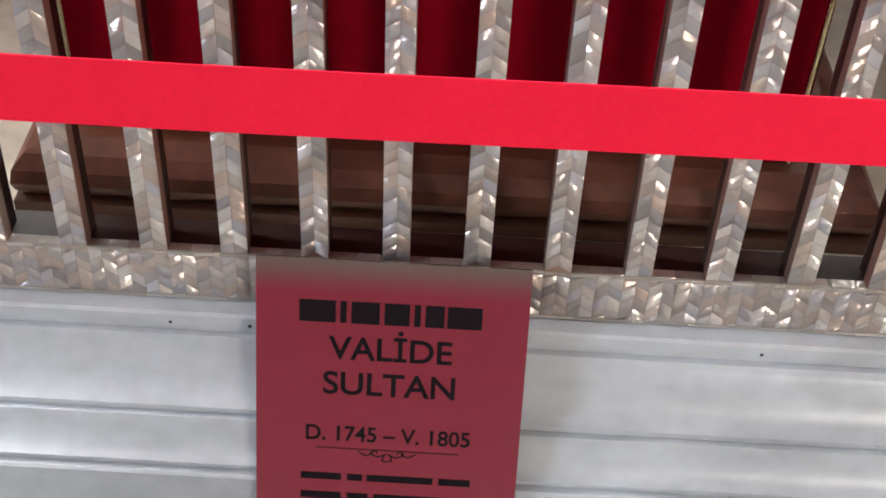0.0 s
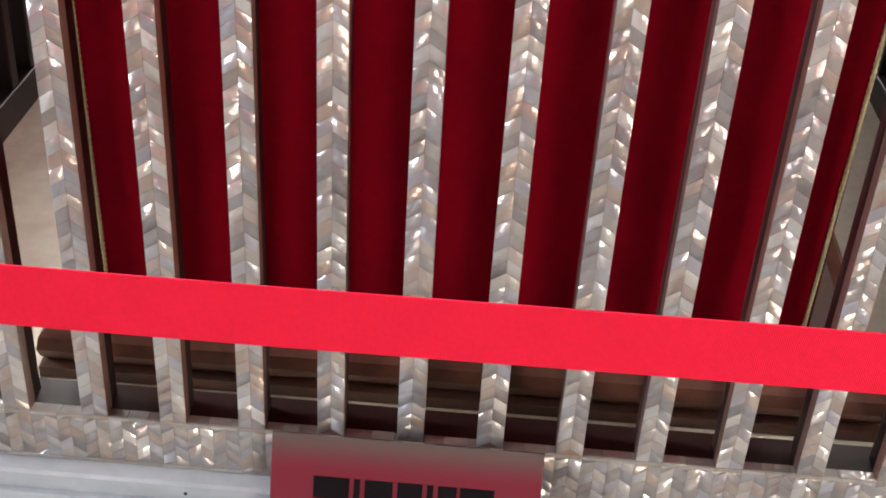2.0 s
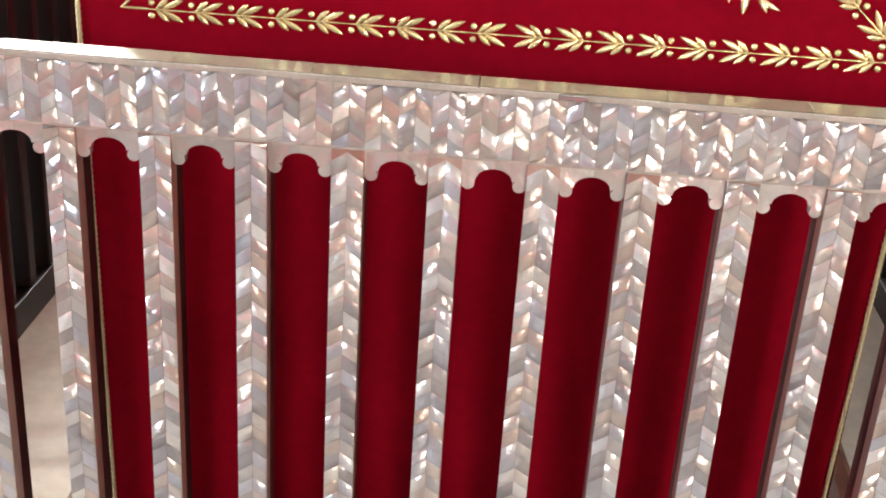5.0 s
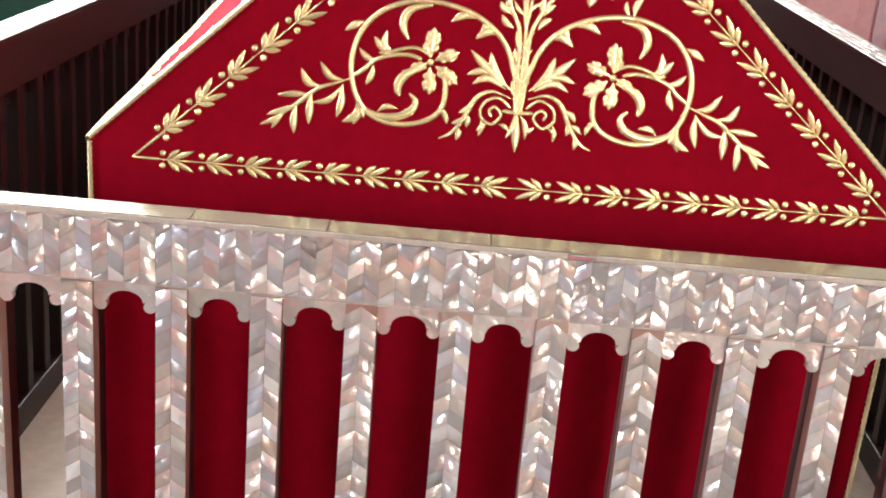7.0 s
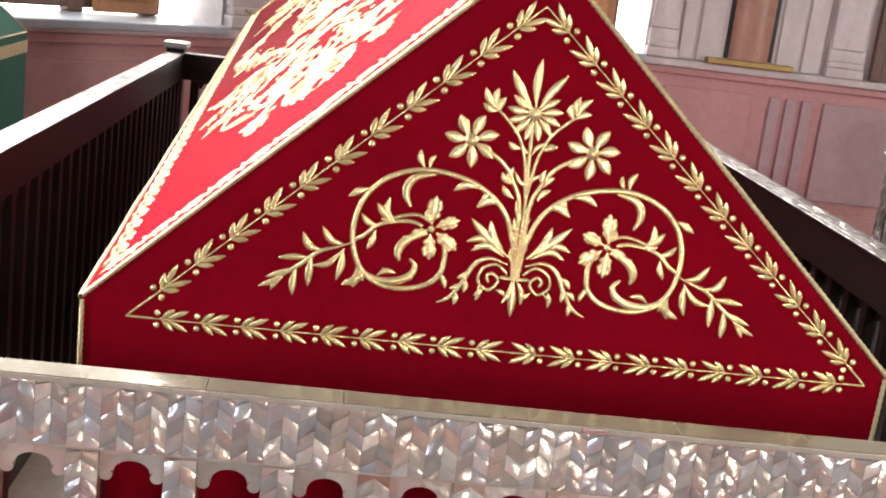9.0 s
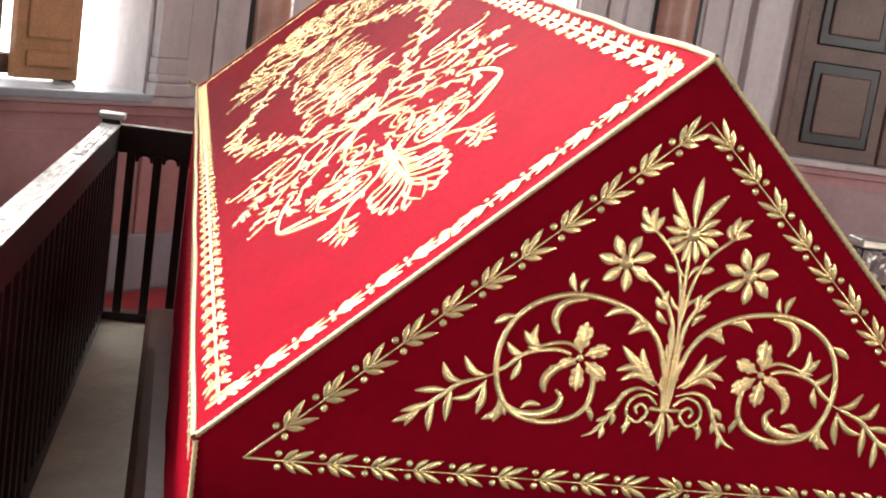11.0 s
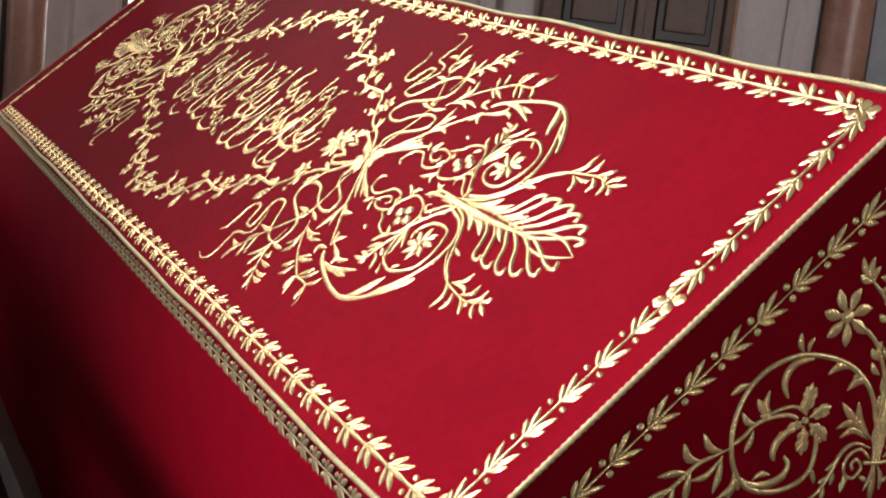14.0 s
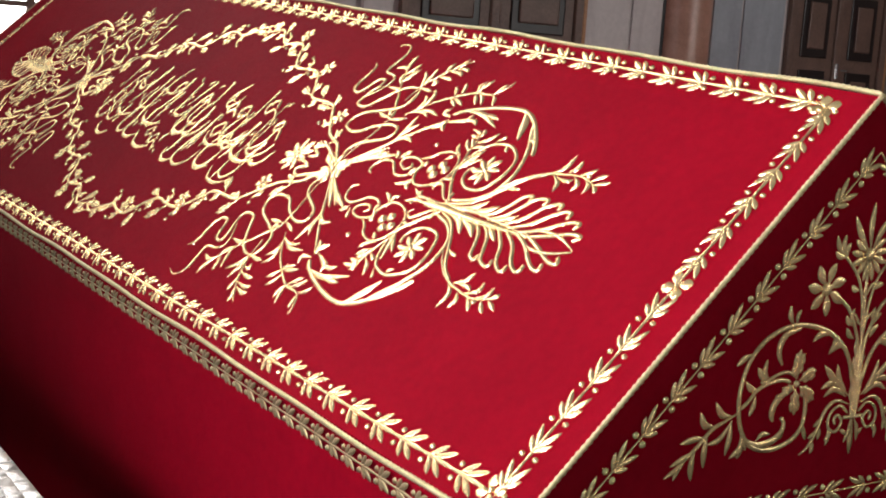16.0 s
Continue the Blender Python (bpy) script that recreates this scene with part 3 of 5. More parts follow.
def wooden_run(m, length, parent, gap=PITCH, caps=True):
    """A plain wooden run with posts and scalloped heads, its cap faced with pearl; local x runs along it."""
    def put(ob):
        ob.matrix_basis = m
        return ob
    put(part("rail", box(0, length, 0, 0.066, 1.06, ZT - 0.008, 0.003), dark_wood, parent))
    put(part("rail", box(0, length, 0, 0.066, Z0, 0.405, 0.003), dark_wood, parent))
    k = put(part("cap", box(0, length, -0.004, 0.070, ZT - 0.0075, ZT - 0.001, 0.001), dark_wood, parent))
    if caps:
        vs, fs = [], []
        for r in range(4):
            x = 0.0
            while x < length - 0.005:
                w = min(length - x, rng.uniform(0.026, 0.05))
                sl = 0.004 * (-1) ** r
                tile_quads(vs, fs, [(x, -0.003 + r * 0.018), (x + w, -0.003 + r * 0.018), (min(length, x + w + sl), 0.015 + r * 0.018), (max(0, x + sl), 0.015 + r * 0.018)], lambda a, b, h: (a, b, ZT - 0.0008 + h))
                x += w
        tagged(mesh_part("pearl_inlay", vs, fs, pearl_strip, k, "rows of small mother-of-pearl strips", True), kind="stuff")
    n = int(length / gap)
    for i in range(n):
        x = (i + 0.5) * length / n
        b = box(x - 0.017, x + 0.017, 0.004, 0.060, 0.4055, 1.0595, 0.003)
        put(part("post", b, dark_wood, parent))
        if i < n - 1:
            w = length / n - 0.034
            h = prism(arch_outline(w), 0.0, 0.02, lambda a, c, s: (x + 0.017 + a, 0.02 + s, 1.0598 + c))
            put(part("arched_head", h, dark_wood, parent))


# the sides splay a little and have settled towards the far end
SETTLE = 0.045
wooden_run(Matrix.Translation((X0 + 0.070, YF + 0.07, 0)) @ pose(0, 0, 0, 0, 0.68, 90.7), YB - YF - 0.14, fence)
wooden_run(Matrix.Translation((X1, YF + 0.07, 0)) @ pose(0, 0, 0, 0, 0.68, 89.1), YB - YF - 0.14, fence)
XL, XR = X0 - 0.047, X1 + 0.06
wooden_run(Matrix.Translation((XL + 0.07, YB - 0.066, -SETTLE)), XR - XL - 0.14, fence)
for x in (XL + 0.035, XR - 0.035):
    c = part("corner_post", box(x - 0.036, x + 0.036, YB - 0.070, YB + 0.004, Z0 - 0.04, 1.185 - SETTLE, 0.003), dark_wood, fence)
    part("post_cap", box(x - 0.05, x + 0.05, YB - 0.085, YB + 0.018, 1.186 - SETTLE, 1.210 - SETTLE, 0.005), pearl_strip, c, "pearl-faced square post cap")

# ---- cenotaph ----
NEAR, FAR = 1.45, 4.93
LEN = FAR - NEAR
RX, RZ, RISE = -0.028, 1.672, 0.274


def eave(side, s):
    return Vector((RX + side * (0.515 + 0.147 * s), NEAR + LEN * s, 1.190 + 0.136 * s))


def ridge(s):
    return Vector((RX, NEAR + LEN * s, RZ + RISE * s))


FOOT = 0.43
cen = thing("cenotaph", "gabled cenotaph draped in red velvet with gold embroidery", "cenotaph")
bm = bmesh.new()
ring = [(-0.622, 1.368), (0.61, 1.375), (0.74, 5.02), (-0.80, 5.02)]
BASE_STEPS = [(0.0, 0.327), (0.0, 0.345), (-0.012, 0.352), (-0.004, 0.362), (0.0, 0.375), (-0.004, 0.395), (-0.02, 0.415), (-0.05, 0.428), (-0.12, 0.432)]
cx, cy = -0.028, 3.2
rows = []
for o, z in BASE_STEPS:
    rows.append([bm.verts.new((x + (o if x > cx else -o), y + (o if y > cy else -o), z)) for x, y in ring])
for a, b in zip(rows, rows[1:]):
    for i in range(4):
        bm.faces.new((a[i], a[(i + 1) % 4], b[(i + 1) % 4], b[i]))
bm.faces.new(rows[-1])
bmesh.ops.recalc_face_normals(bm, faces=bm.faces)
part("base", bm, brown_wood, cen, "worn brown timber base with a rounded edge")


def cloth(name, corner, nu, nv, label=""):
    """A sheet of cloth over corner(u, v), u and v from 0 to 1."""
    vs = [corner(i / nu, j / nv) for j in range(nv + 1) for i in range(nu + 1)]
    fs = [(j * (nu + 1) + i, j * (nu + 1) + i + 1, (j + 1) * (nu + 1) + i + 1, (j + 1) * (nu + 1) + i) for j in range(nv) for i in range(nu)]
    return mesh_part(name, [tuple(v) for v in vs], fs, velvet, cen, label, True)


def fold(p, amount):
    return amount * (0.6 * math.sin(p * 31.0) + 0.4 * math.sin(p * 57.0 + 1.0) + 0.5 * math.sin(p * 13.0 + 2.0))


slope_w = cloth("slope_panel", lambda u, v: ridge(u).lerp(eave(-1, u), v), 24, 8)
cloth("slope_panel", lambda u, v: eave(1, u).lerp(ridge(u), v), 24, 8)
gable = cloth("gable_panel", lambda u, v: (eave(-1, 0).lerp(ridge(0), u * 2) if u < 0.5 else ridge(0).lerp(eave(1, 0), u * 2 - 1)) * v + (eave(-1, 0).lerp(eave(1, 0), u)) * (1 - v), 2, 2)


def hang(p, q, deep, narrow=0):
    """Cloth that hangs from p, with soft folds that grow downwards."""
    def corner(u, v):
        top = p.lerp(q, u)
        along = (q - p).normalized()
        out = Vector((along.y, -along.x, 0))
        z = top.z + (FOOT - top.z) * v
        d = fold((top.x + top.y) * (1 if deep > 0.003 else 0.3), deep) * v
        return Vector((top.x + 0.010 * v * (1 - 2 * u) * narrow, top.y, z)) + out * d
    return corner


cloth("hanging_front", hang(eave(-1, 0), eave(1, 0), 0.005, 1), 90, 10, label="plain red velvet hanging in soft folds")
cloth("hanging_side", hang(eave(-1, 1), eave(-1, 0), 0.003), 120, 10, label="plain red velvet hanging in soft folds")
cloth("hanging_side", hang(eave(1, 0), eave(1, 1), 0.003), 120, 10, label="plain red velvet hanging in soft folds")
cloth("hanging_back", hang(eave(1, 1), eave(-1, 1), 0.003), 40, 10)
mesh_part("gable_panel", [tuple(eave(1, 1)), tuple(ridge(1)), tuple(eave(-1, 1))], [(0, 1, 2)], velvet, cen)


def cord(p, q, parent, r=0.0031, pitch=0.009, sway=0.0):
    """Twisted cord from p to q."""
    p, q = Vector(p), Vector(q)
    d = q - p
    n = max(4, int(d.length / 0.003))
    t = d.normalized()
    a = t.orthogonal().normalized()
    b = t.cross(a)
    vs, fs = [], []
    for i in range(n + 1):
        s = d.length * i / n
        c = p + t * s + Vector((0, 0, 1)) * sway * math.sin(s * 17.0) + a * sway * math.sin(s * 9.0 + 1)
        for k in range(8):
            th = k * math.pi / 4
            rr = r * (1 + 0.22 * math.cos(2 * th - 2 * math.pi * s / pitch))
            vs.append(tuple(c + a * rr * math.cos(th) + b * rr * math.sin(th)))
    for i in range(n):
        for k in range(8):
            fs.append((i * 8 + k, i * 8 + (k + 1) % 8, (i + 1) * 8 + (k + 1) % 8, (i + 1) * 8 + k))
    return mesh_part("cord", vs, fs, cord_gold, parent, "twisted gold cord", True)


UP = Vector((0, 0, 0.002))
OUT = Vector((0, -0.002, 0))
for side in (-1, 1):
    cord(eave(side, 0) + OUT, ridge(0) + OUT + UP, cen)
    cord(eave(side, 1), ridge(1), cen)
    low = Vector((side * 0.003, 0, -0.003))
    cord(eave(side, 0) + low, eave(side, 1) + low, cen, 0.0036, sway=0.0012)
    e = eave(side, 0)
    cord((e.x - side * 0.009, e.y - 0.003, FOOT), (e.x, e.y - 0.003, e.z - 0.006), cen, 0.0029)
cord(ridge(0) + UP, ridge(1) + UP, cen, 0.0036, sway=0.0015)
for side in (-1, 1):
    # loose knotted end of the cord
    e = eave(side, 1)
    cord(e + Vector((side * 0.002, 0, 0.002)), e + Vector((side * 0.034, -0.004, 0.012)), cen, 0.0085, 0.02)


class Thread:
    """Raised embroidery drawn in centimetres on a flat panel."""
    def __init__(self, place):
        self.v, self.f, self.place = [], [], place

    def stroke(self, pts, w, h=0.22, kind="taper", n=0):
        w, h = w * 0.8, h * 0.65
        pts = [np.array(p, float) for p in pts]
        if len(pts) == 2:
            pts = [pts[0], (pts[0] + pts[1]) / 2, pts[1]]
        ext = [2 * pts[0] - pts[1], *pts, 2 * pts[-1] - pts[-2]]
        per = n or (4 if len(pts) > 3 else 5)
        line = []
        for i in range(1, len(ext) - 2):
            p0, p1, p2, p3 = ext[i - 1:i + 3]
            for k in range(per):
                t = k / per
                line.append(0.5 * (2 * p1 + (p2 - p0) * t + (2 * p0 - 5 * p1 + 4 * p2 - p3) * t * t + (3 * p1 - p0 - 3 * p2 + p3) * t ** 3))
        line.append(ext[-2])
        m = len(line)
        base = len(self.v)
        for i, p in enumerate(line):
            t = i / (m - 1)
            d = line[min(m - 1, i + 1)] - line[max(0, i - 1)]
            d = d / (np.hypot(*d) or 1)
            nx, ny = -d[1], d[0]
            if kind == "leaf":
                ww = w * (0.18 + 1.0 * math.sin(math.pi * t ** 1.12)) if t < 0.98 else 0.03
            elif kind == "even":
                ww = w * (1 if 0.03 < t < 0.97 else 0.6)
            elif kind == "swell":
                ww = w * (0.35 + 0.65 * math.sin(math.pi * t))
            else:
                ww = w * (1 - 0.6 * t)
            hh = h * min(1, 0.4 + ww / w * 0.6)
            prof = ((-0.5, 0), (-0.3, 0.9), (0, 0.7), (0.3, 0.9), (0.5, 0)) if kind == "leaf" else ((-0.5, 0), (-0.32, 0.8), (0, 1), (0.32, 0.8), (0.5, 0))
            for o, z in prof:
                self.v.append(self.place(p[0] + nx * o * ww, p[1] + ny * o * ww, z * hh))
        for i in range(m - 1):
            for k in range(4):
                a = base + i * 5 + k
                self.f.append((a, a + 1, a + 6, a + 5))
        return line

    def leaf(self, base, tip, w=1.0, bend=0.12):
        b, t = np.array(base, float), np.array(tip, float)
        d = t - b
        self.stroke([b, (b + t) / 2 + np.array((-d[1], d[0])) * bend, t], w, 0.24, "leaf")

    def dot(self, c, r=0.45, h=0.3):
        n = len(self.v)
        for rr, z in ((1, 0), (0.75, 0.7)):
            for k in range(7):
                a = k * 2 * math.pi / 7
                self.v.append(self.place(c[0] + r * rr * math.cos(a), c[1] + r * rr * math.sin(a), z * h))
        self.v.append(self.place(c[0], c[1], h))
        for k in range(7):
            j = (k + 1) % 7
            self.f.append((n + k, n + j, n + 7 + j, n + 7 + k))
            self.f.append((n + 7 + k, n + 7 + j, n + 14))

    def star(self, c, r, petals=7, w=1.2, turn=0.3, core=0.7):
        for k in range(petals):
            a = turn + 2 * math.pi * k / petals
            self.leaf((c[0] + core * 0.6 * math.cos(a), c[1] + core * 0.6 * math.sin(a)), (c[0] + r * math.cos(a), c[1] + r * math.sin(a)), w, 0.05)
        self.dot(c, core, 0.35)

    def finish(self, name, parent, label=""):
        return mesh_part(name, self.v, self.f, gold, parent, label, True)


def on_gable(u, v, h):
    return (-0.013 + u / 100, NEAR - 0.0008 - h / 100, 1.224 + v / 100)


# gable: a vase of scrolls and flowers, the two halves alike
GABLE_LEAF_SPRAY = [
    ("swell", 0.75, (-20.5, 6.8), (-22.7, 5.9), (-24.7, 5.1), (-27.0, 3.1), (-29.0, 1.6), (-30.1, 0.8)),
    ("leaf", 1.0, (-21.7, 6.5), (-23.3, 6.8), (-24.5, 8.5)),
    ("leaf", 1.05, (-24.4, 5.5), (-25.9, 5.8), (-26.8, 7.5)),
    ("leaf", 0.9, (-25.7, 4.3), (-27.5, 4.2), (-29.6, 3.9)),
    ("leaf", 0.85, (-27.4, 2.8), (-29.0, 2.0), (-30.9, 1.3)),
    ("leaf", 0.85, (-21.5, 5.9), (-23.3, 3.8), (-25.4, 3.3)),
    ("leaf", 1.0, (-21.7, 5.9), (-21.7, 3.7), (-22.2, 1.7)),
    ("leaf", 1.05, (-25.4, 4.4), (-25.6, 2.6), (-25.6, 0.5)),
    ("leaf", 1.0, (-27.2, 3.0), (-27.5, 1.0), (-27.4, -0.8)),
    ("leaf", 0.8, (-28.6, 1.8), (-29.6, 0.7), (-30.2, -0.4)),
    ("leaf", 0.8, (-29.0, 1.6), (-29.9, 0.8), (-31.7, 0.0)),
]
GABLE_FLOWER = [
    ("even", 0.7, (-20.4, 7.1), (-19.1, 8.0), (-17.9, 9.2), (-16.1, 9.9), (-13.8, 10.2), (-12.2, 9.8)),
    ("even", 0.6, (-16.2, 10.3), (-14.5, 10.9), (-12.9, 11.1), (-11.6, 10.6)),
    ("swell", 1.4, (-11.5, 8.9), (-13.4, 8.2), (-14.6, 7.1), (-14.9, 5.9), (-14.6, 5.1)),
    ("leaf", 0.9, (-17.7, 9.3), (-18.9, 9.5), (-19.9, 10.6)),
    ("leaf", 1.1, (-15.9, 10.3), (-17.1, 10.9), (-18.1, 12.1)),
    ("leaf", 0.9, (-15.9, 10.4), (-16.8, 11.3), (-16.6, 13.0)),
    ("leaf", 0.8, (-15.5, 10.4), (-16.4, 10.1), (-17.5, 10.2)),
    ("leaf", 0.9, (-18.0, 8.6), (-18.2, 7.3), (-18.8, 6.1)),
    ("leaf", 0.7, (-13.6, 8.2), (-14.3, 8.0), (-13.8, 8.4)),
]
GABLE_VASE_LEAF = [
    ("leaf", 1.2, (-1.1, 7.0), (-4.0, 9.2), (-6.4, 11.5)),
    ("leaf", 1.1, (-1.9, 7.9), (-3.3, 9.3), (-3.9, 11.4)),
    ("leaf", 0.95, (-2.8, 8.5), (-4.8, 9.0), (-6.6, 8.4)),
    ("leaf", 0.95, (-1.7, 7.0), (-4.0, 8.2), (-5.9, 7.3)),
    ("leaf", 0.9, (0.1, 7.5), (-0.6, 8.9), (-1.1, 10.4)),
]
GABLE_SCROLL = [
    ("even", 0.85, (-0.6, 7.4), (-1.3, 10.3), (-2.0, 12.0), (-3.3, 13.7), (-5.3, 15.2), (-7.6, 16.2), (-10.8, 16.8), (-13.6, 16.7), (-16.3, 15.8), (-18.2, 14.5), (-19.7, 12.6), (-20.5, 10.3), (-20.7, 8.2), (-20.4, 6.0), (-19.7, 4.2), (-18.5, 2.7), (-16.7, 1.8), (-14.9, 1.5), (-12.8, 1.7), (-10.7, 2.5), (-9.5, 3.7), (-9.1, 5.0), (-9.1, 6.9), (-9.7, 8.6)),
    ("swell", 1.3, (-11.3, 16.4), (-13.5, 15.9), (-14.5, 14.9), (-14.7, 13.5), (-14.0, 12.1)),
    ("swell", 1.25, (-19.7, 3.9), (-18.5, 2.9), (-16.8, 2.3), (-14.6, 2.5), (-13.0, 3.4), (-12.6, 4.6), (-13.4, 5.5)),
]
GABLE_SCROLL_LEAF = [
    ("leaf", 0.95, (-19.4, 13.8), (-20.5, 13.3), (-21.7, 12.5)),
    ("leaf", 1.0, (-5.5, 15.3), (-7.5, 15.5), (-9.0, 14.6)),
    ("leaf", 1.2, (-2.7, 13.5), (-4.4, 13.9), (-5.9, 12.8)),
    ("leaf", 0.9, (-3.8, 14.3), (-4.7, 14.5), (-5.3, 13.7)),
    ("leaf", 1.2, (-19.8, 4.2), (-19.6, 2.3), (-21.5, 1.2)),
    ("leaf", 0.9, (-19.7, 3.9), (-19.2, 2.9), (-18.8, 1.9)),
    ("leaf", 1.0, (-19.6, 3.9), (-19.8, 2.1), (-20.1, 1.0)),
    ("leaf", 0.8, (-17.2, 2.9), (-16.2, 3.6), (-14.8, 3.5)),
    ("leaf", 0.7, (-13.4, 3.1), (-13.1, 3.0), (-12.7, 3.2)),
    ("leaf", 0.8, (-9.4, 3.5), (-8.8, 3.0), (-8.5, 2.1)),
    ("leaf", 0.7, (-9.7, 3.2), (-9.2, 3.6), (-8.6, 3.2)),
]
LOBES = [((-11.1, 10.1), (-10.9, 13.8), 1.3), ((-10.6, 9.8), (-7.7, 11.0), 1.2), ((-10.5, 9.1), (-7.7, 7.1), 1.4), ((-11.2, 8.9), (-11.0, 5.5), 1.3), ((-11.5, 9.4), (-13.6, 8.3), 1.0), ((-11.2, 10.1), (-11.9, 12.0), 0.9)]


def lobed_leaf(q, b, t, w):
    """A leaf with three pairs of pointed side lobes."""
    b, t = np.array(b, float), np.array(t, float)
    d = t - b
    n = np.array((-d[1], d[0]))
    q.leaf(b, t, w, 0.03)
    for f, k in ((0.16, 0.8), (0.38, 1.0), (0.58, 0.8)):
        for s in (-1, 1):
            m = b + d * f
            q.stroke([m, m + (d * 0.18 + s * n * 0.16) * k, m + (d * 0.36 + s * n * 0.22) * k], w * 0.5, 0.24, "leaf")


for sg in (-1, 1):
    def P(*pts):
        return [(-sg * u if sg == 1 else u, v) for u, v in pts]
    for name, strokes in (("scroll", GABLE_SCROLL), ("scroll_leaf", GABLE_SCROLL_LEAF), ("leaf_spray", GABLE_LEAF_SPRAY), ("flower", GABLE_FLOWER), ("vase_leaf", GABLE_VASE_LEAF)):
        for kind, w, *pts in strokes:
            q = Thread(on_gable)
            q.stroke(P(*pts), w, 0.27, kind)
            q.finish("leaf" if kind == "leaf" else name, gable)
        q = Thread(on_gable)
        if name == "flower":
            for b, t, w in LOBES:
                lobed_leaf(q, *P(b, t), w * 1.1)
            q.dot(P((-11.1, 9.5))[0], 0.5)
        if name == "scroll":
            for b, t, w in (((-12.7, 17), (-13.5, 19.3), 0.9), ((-12.2, 17), (-11.6, 18.8), 0.7)):
                q.leaf(*P(b, t), w)
        if q.v:
            q.finish(name, gable)
    q = Thread(on_gable)
    c = P((-7.5, 21.1))[0]
    q.star(c, 3.45, 7, 1.45, 0.3 if sg == -1 else math.pi - 0.3, 0.95)
    q.stroke(P((-6.4, 20.6), (-3.2, 18.6), (-1.3, 15.6), (-0.6, 13.3), (-0.5, 8)), 0.7, 0.25, "even")
    for b, t in (((-2, 16.2), (-3.3, 17.6)), ((-2, 16.2), (-2, 18.4)), ((-1.5, 14.5), (-3, 16))):
        q.leaf(*P(b, t), 0.9)
    q.stroke(P((-5, 25.4), (-2.1, 22.6), (-0.7, 19.2), (-0.1, 14.6)), 0.55, 0.22, "even")
    for b, t in (((-4.9, 25.3), (-6.6, 27.7)), ((-4.9, 25.3), (-5, 27.8)), ((-4.7, 25), (-6.7, 25.8)), ((-1.5, 20.7), (-3, 21.4)), ((-4.6, 24.9), (-4, 26.8))):
        q.leaf(*P(b, t), 0.95)
    q.finish("flower_stem", gable)
    q = Thread(on_gable)
    q.stroke(P((-1, 4.8), (-2.5, 5.9), (-4.2, 5.1), (-4.5, 3.4), (-3.1, 2.5), (-2, 3.7), (-2.8, 4.7), (-3.5, 4.2), (-3.2, 3.5)), 0.55, 0.25, "even")
    q.leaf(*P((-3.8, 2.6), (-4.9, 1.6)), 0.7)
    q.leaf(*P((-2.2, 2.6), (-0.9, 1.9)), 0.7)
    q.leaf(*P((-4.4, 3), (-4.6, 0.9)), 0.7)
    q.stroke(P((-1.1, 6), (-3.4, 6.6), (-5.2, 5.6), (-6.5, 3), (-7.9, 1), (-9.4, 0.2)), 0.8, 0.25, "swell")
    for b, t in (((-5.6, 5), (-7.2, 3.6)), ((-6.4, 3.2), (-8, 2.2)), ((-7.2, 1.9), (-7.3, 0.1)), ((-6.2, 3.6), (-6.2, 1.8))):
        q.leaf(*P(b, t), 0.8)
    q.finish("volute", gable)

q = Thread(on_gable)
for du, dv in ((-0.7, 10), (-0.35, 13), (0, 18), (0.35, 13), (0.7, 10)):
    q.stroke([(du * 0.5, 4.3), (du, 7.5), (du * 0.9, dv)], 0.6, 0.3)
q.stroke([(0, 4), (0.1, 12.4), (-0.2, 19.4), (-0.4, 24.2)], 0.6, 0.25, "even")
for v in (7, 9, 11, 13):
    for sg in (-1, 1):
        q.leaf((0.1, v - 1.5), (sg * 1.1, v + 1.2), 0.5)
        q.leaf((0, v + 7), (sg * 1.7, v + 8.8), 0.6) if v in (9, 13) else None
q.stroke([(-1.9, 4.3), (0, 4.2), (1.9, 4.3)], 0.7, 0.35, "even")
q.leaf((0, 4), (0.1, -0.8), 1.1, 0)
q.leaf((-0.3, 4), (-1.2, 0.9), 0.8)
q.leaf((0.3, 4), (1.2, 0.9), 0.8)
q.finish("flower_stem", gable)
q = Thread(on_gable)
for k in range(13):
    a = math.pi / 2 + k * 2 * math.pi / 13
    r = 6.6 if k == 0 else (6.0 if k in (1, 12) else 3.5)
    a += 0.12 if k == 1 else (-0.12 if k == 12 else 0)
    q.leaf((-0.24 + 0.7 * math.cos(a), 25.2 + 0.7 * math.sin(a)), (-0.24 + r * math.cos(a), 25.2 + r * math.sin(a)), 1.1 if r > 4 else 1.0, 0.04)
q.dot((-0.24, 25.2), 0.95, 0.4)
q.finish("star_flower", gable)


# sprigs that make up the borders
def sprig_mesh(name, unit, long, short, w, dots, angle=0.45, stem=0.42, thread=gold):
    """Two dots, then on each side a short outer and a long inner leaf from one knot on the stem."""
    q = Thread(lambda u, v, h: (u / 100, v / 100, h / 100))
    q.stroke([(0, 0), (unit, 0)], stem, 0.24, "even", 2)
    for sgn in (-1, 1):
        b = unit * 0.30
        if dots:
            q.dot((unit * 0.10, sgn * dots), 0.45)
        for l, a, o in ((long, angle, 0.02), (short, angle * 1.6, -0.10)):
            c, s = math.cos(a), sgn * math.sin(a)
            k = (b + o * unit, 0.0)
            q.stroke([k, (k[0] + l * 0.5 * c, s * l * 0.52), (k[0] + l * c, s * l)], w, 0.26, "leaf")
    me = bpy.data.meshes.new(name)
    me.from_pydata(q.v, [], q.f)
    me.polygons.foreach_set("use_smooth", [True] * len(me.polygons))
    me.materials.append(thread)
    return me


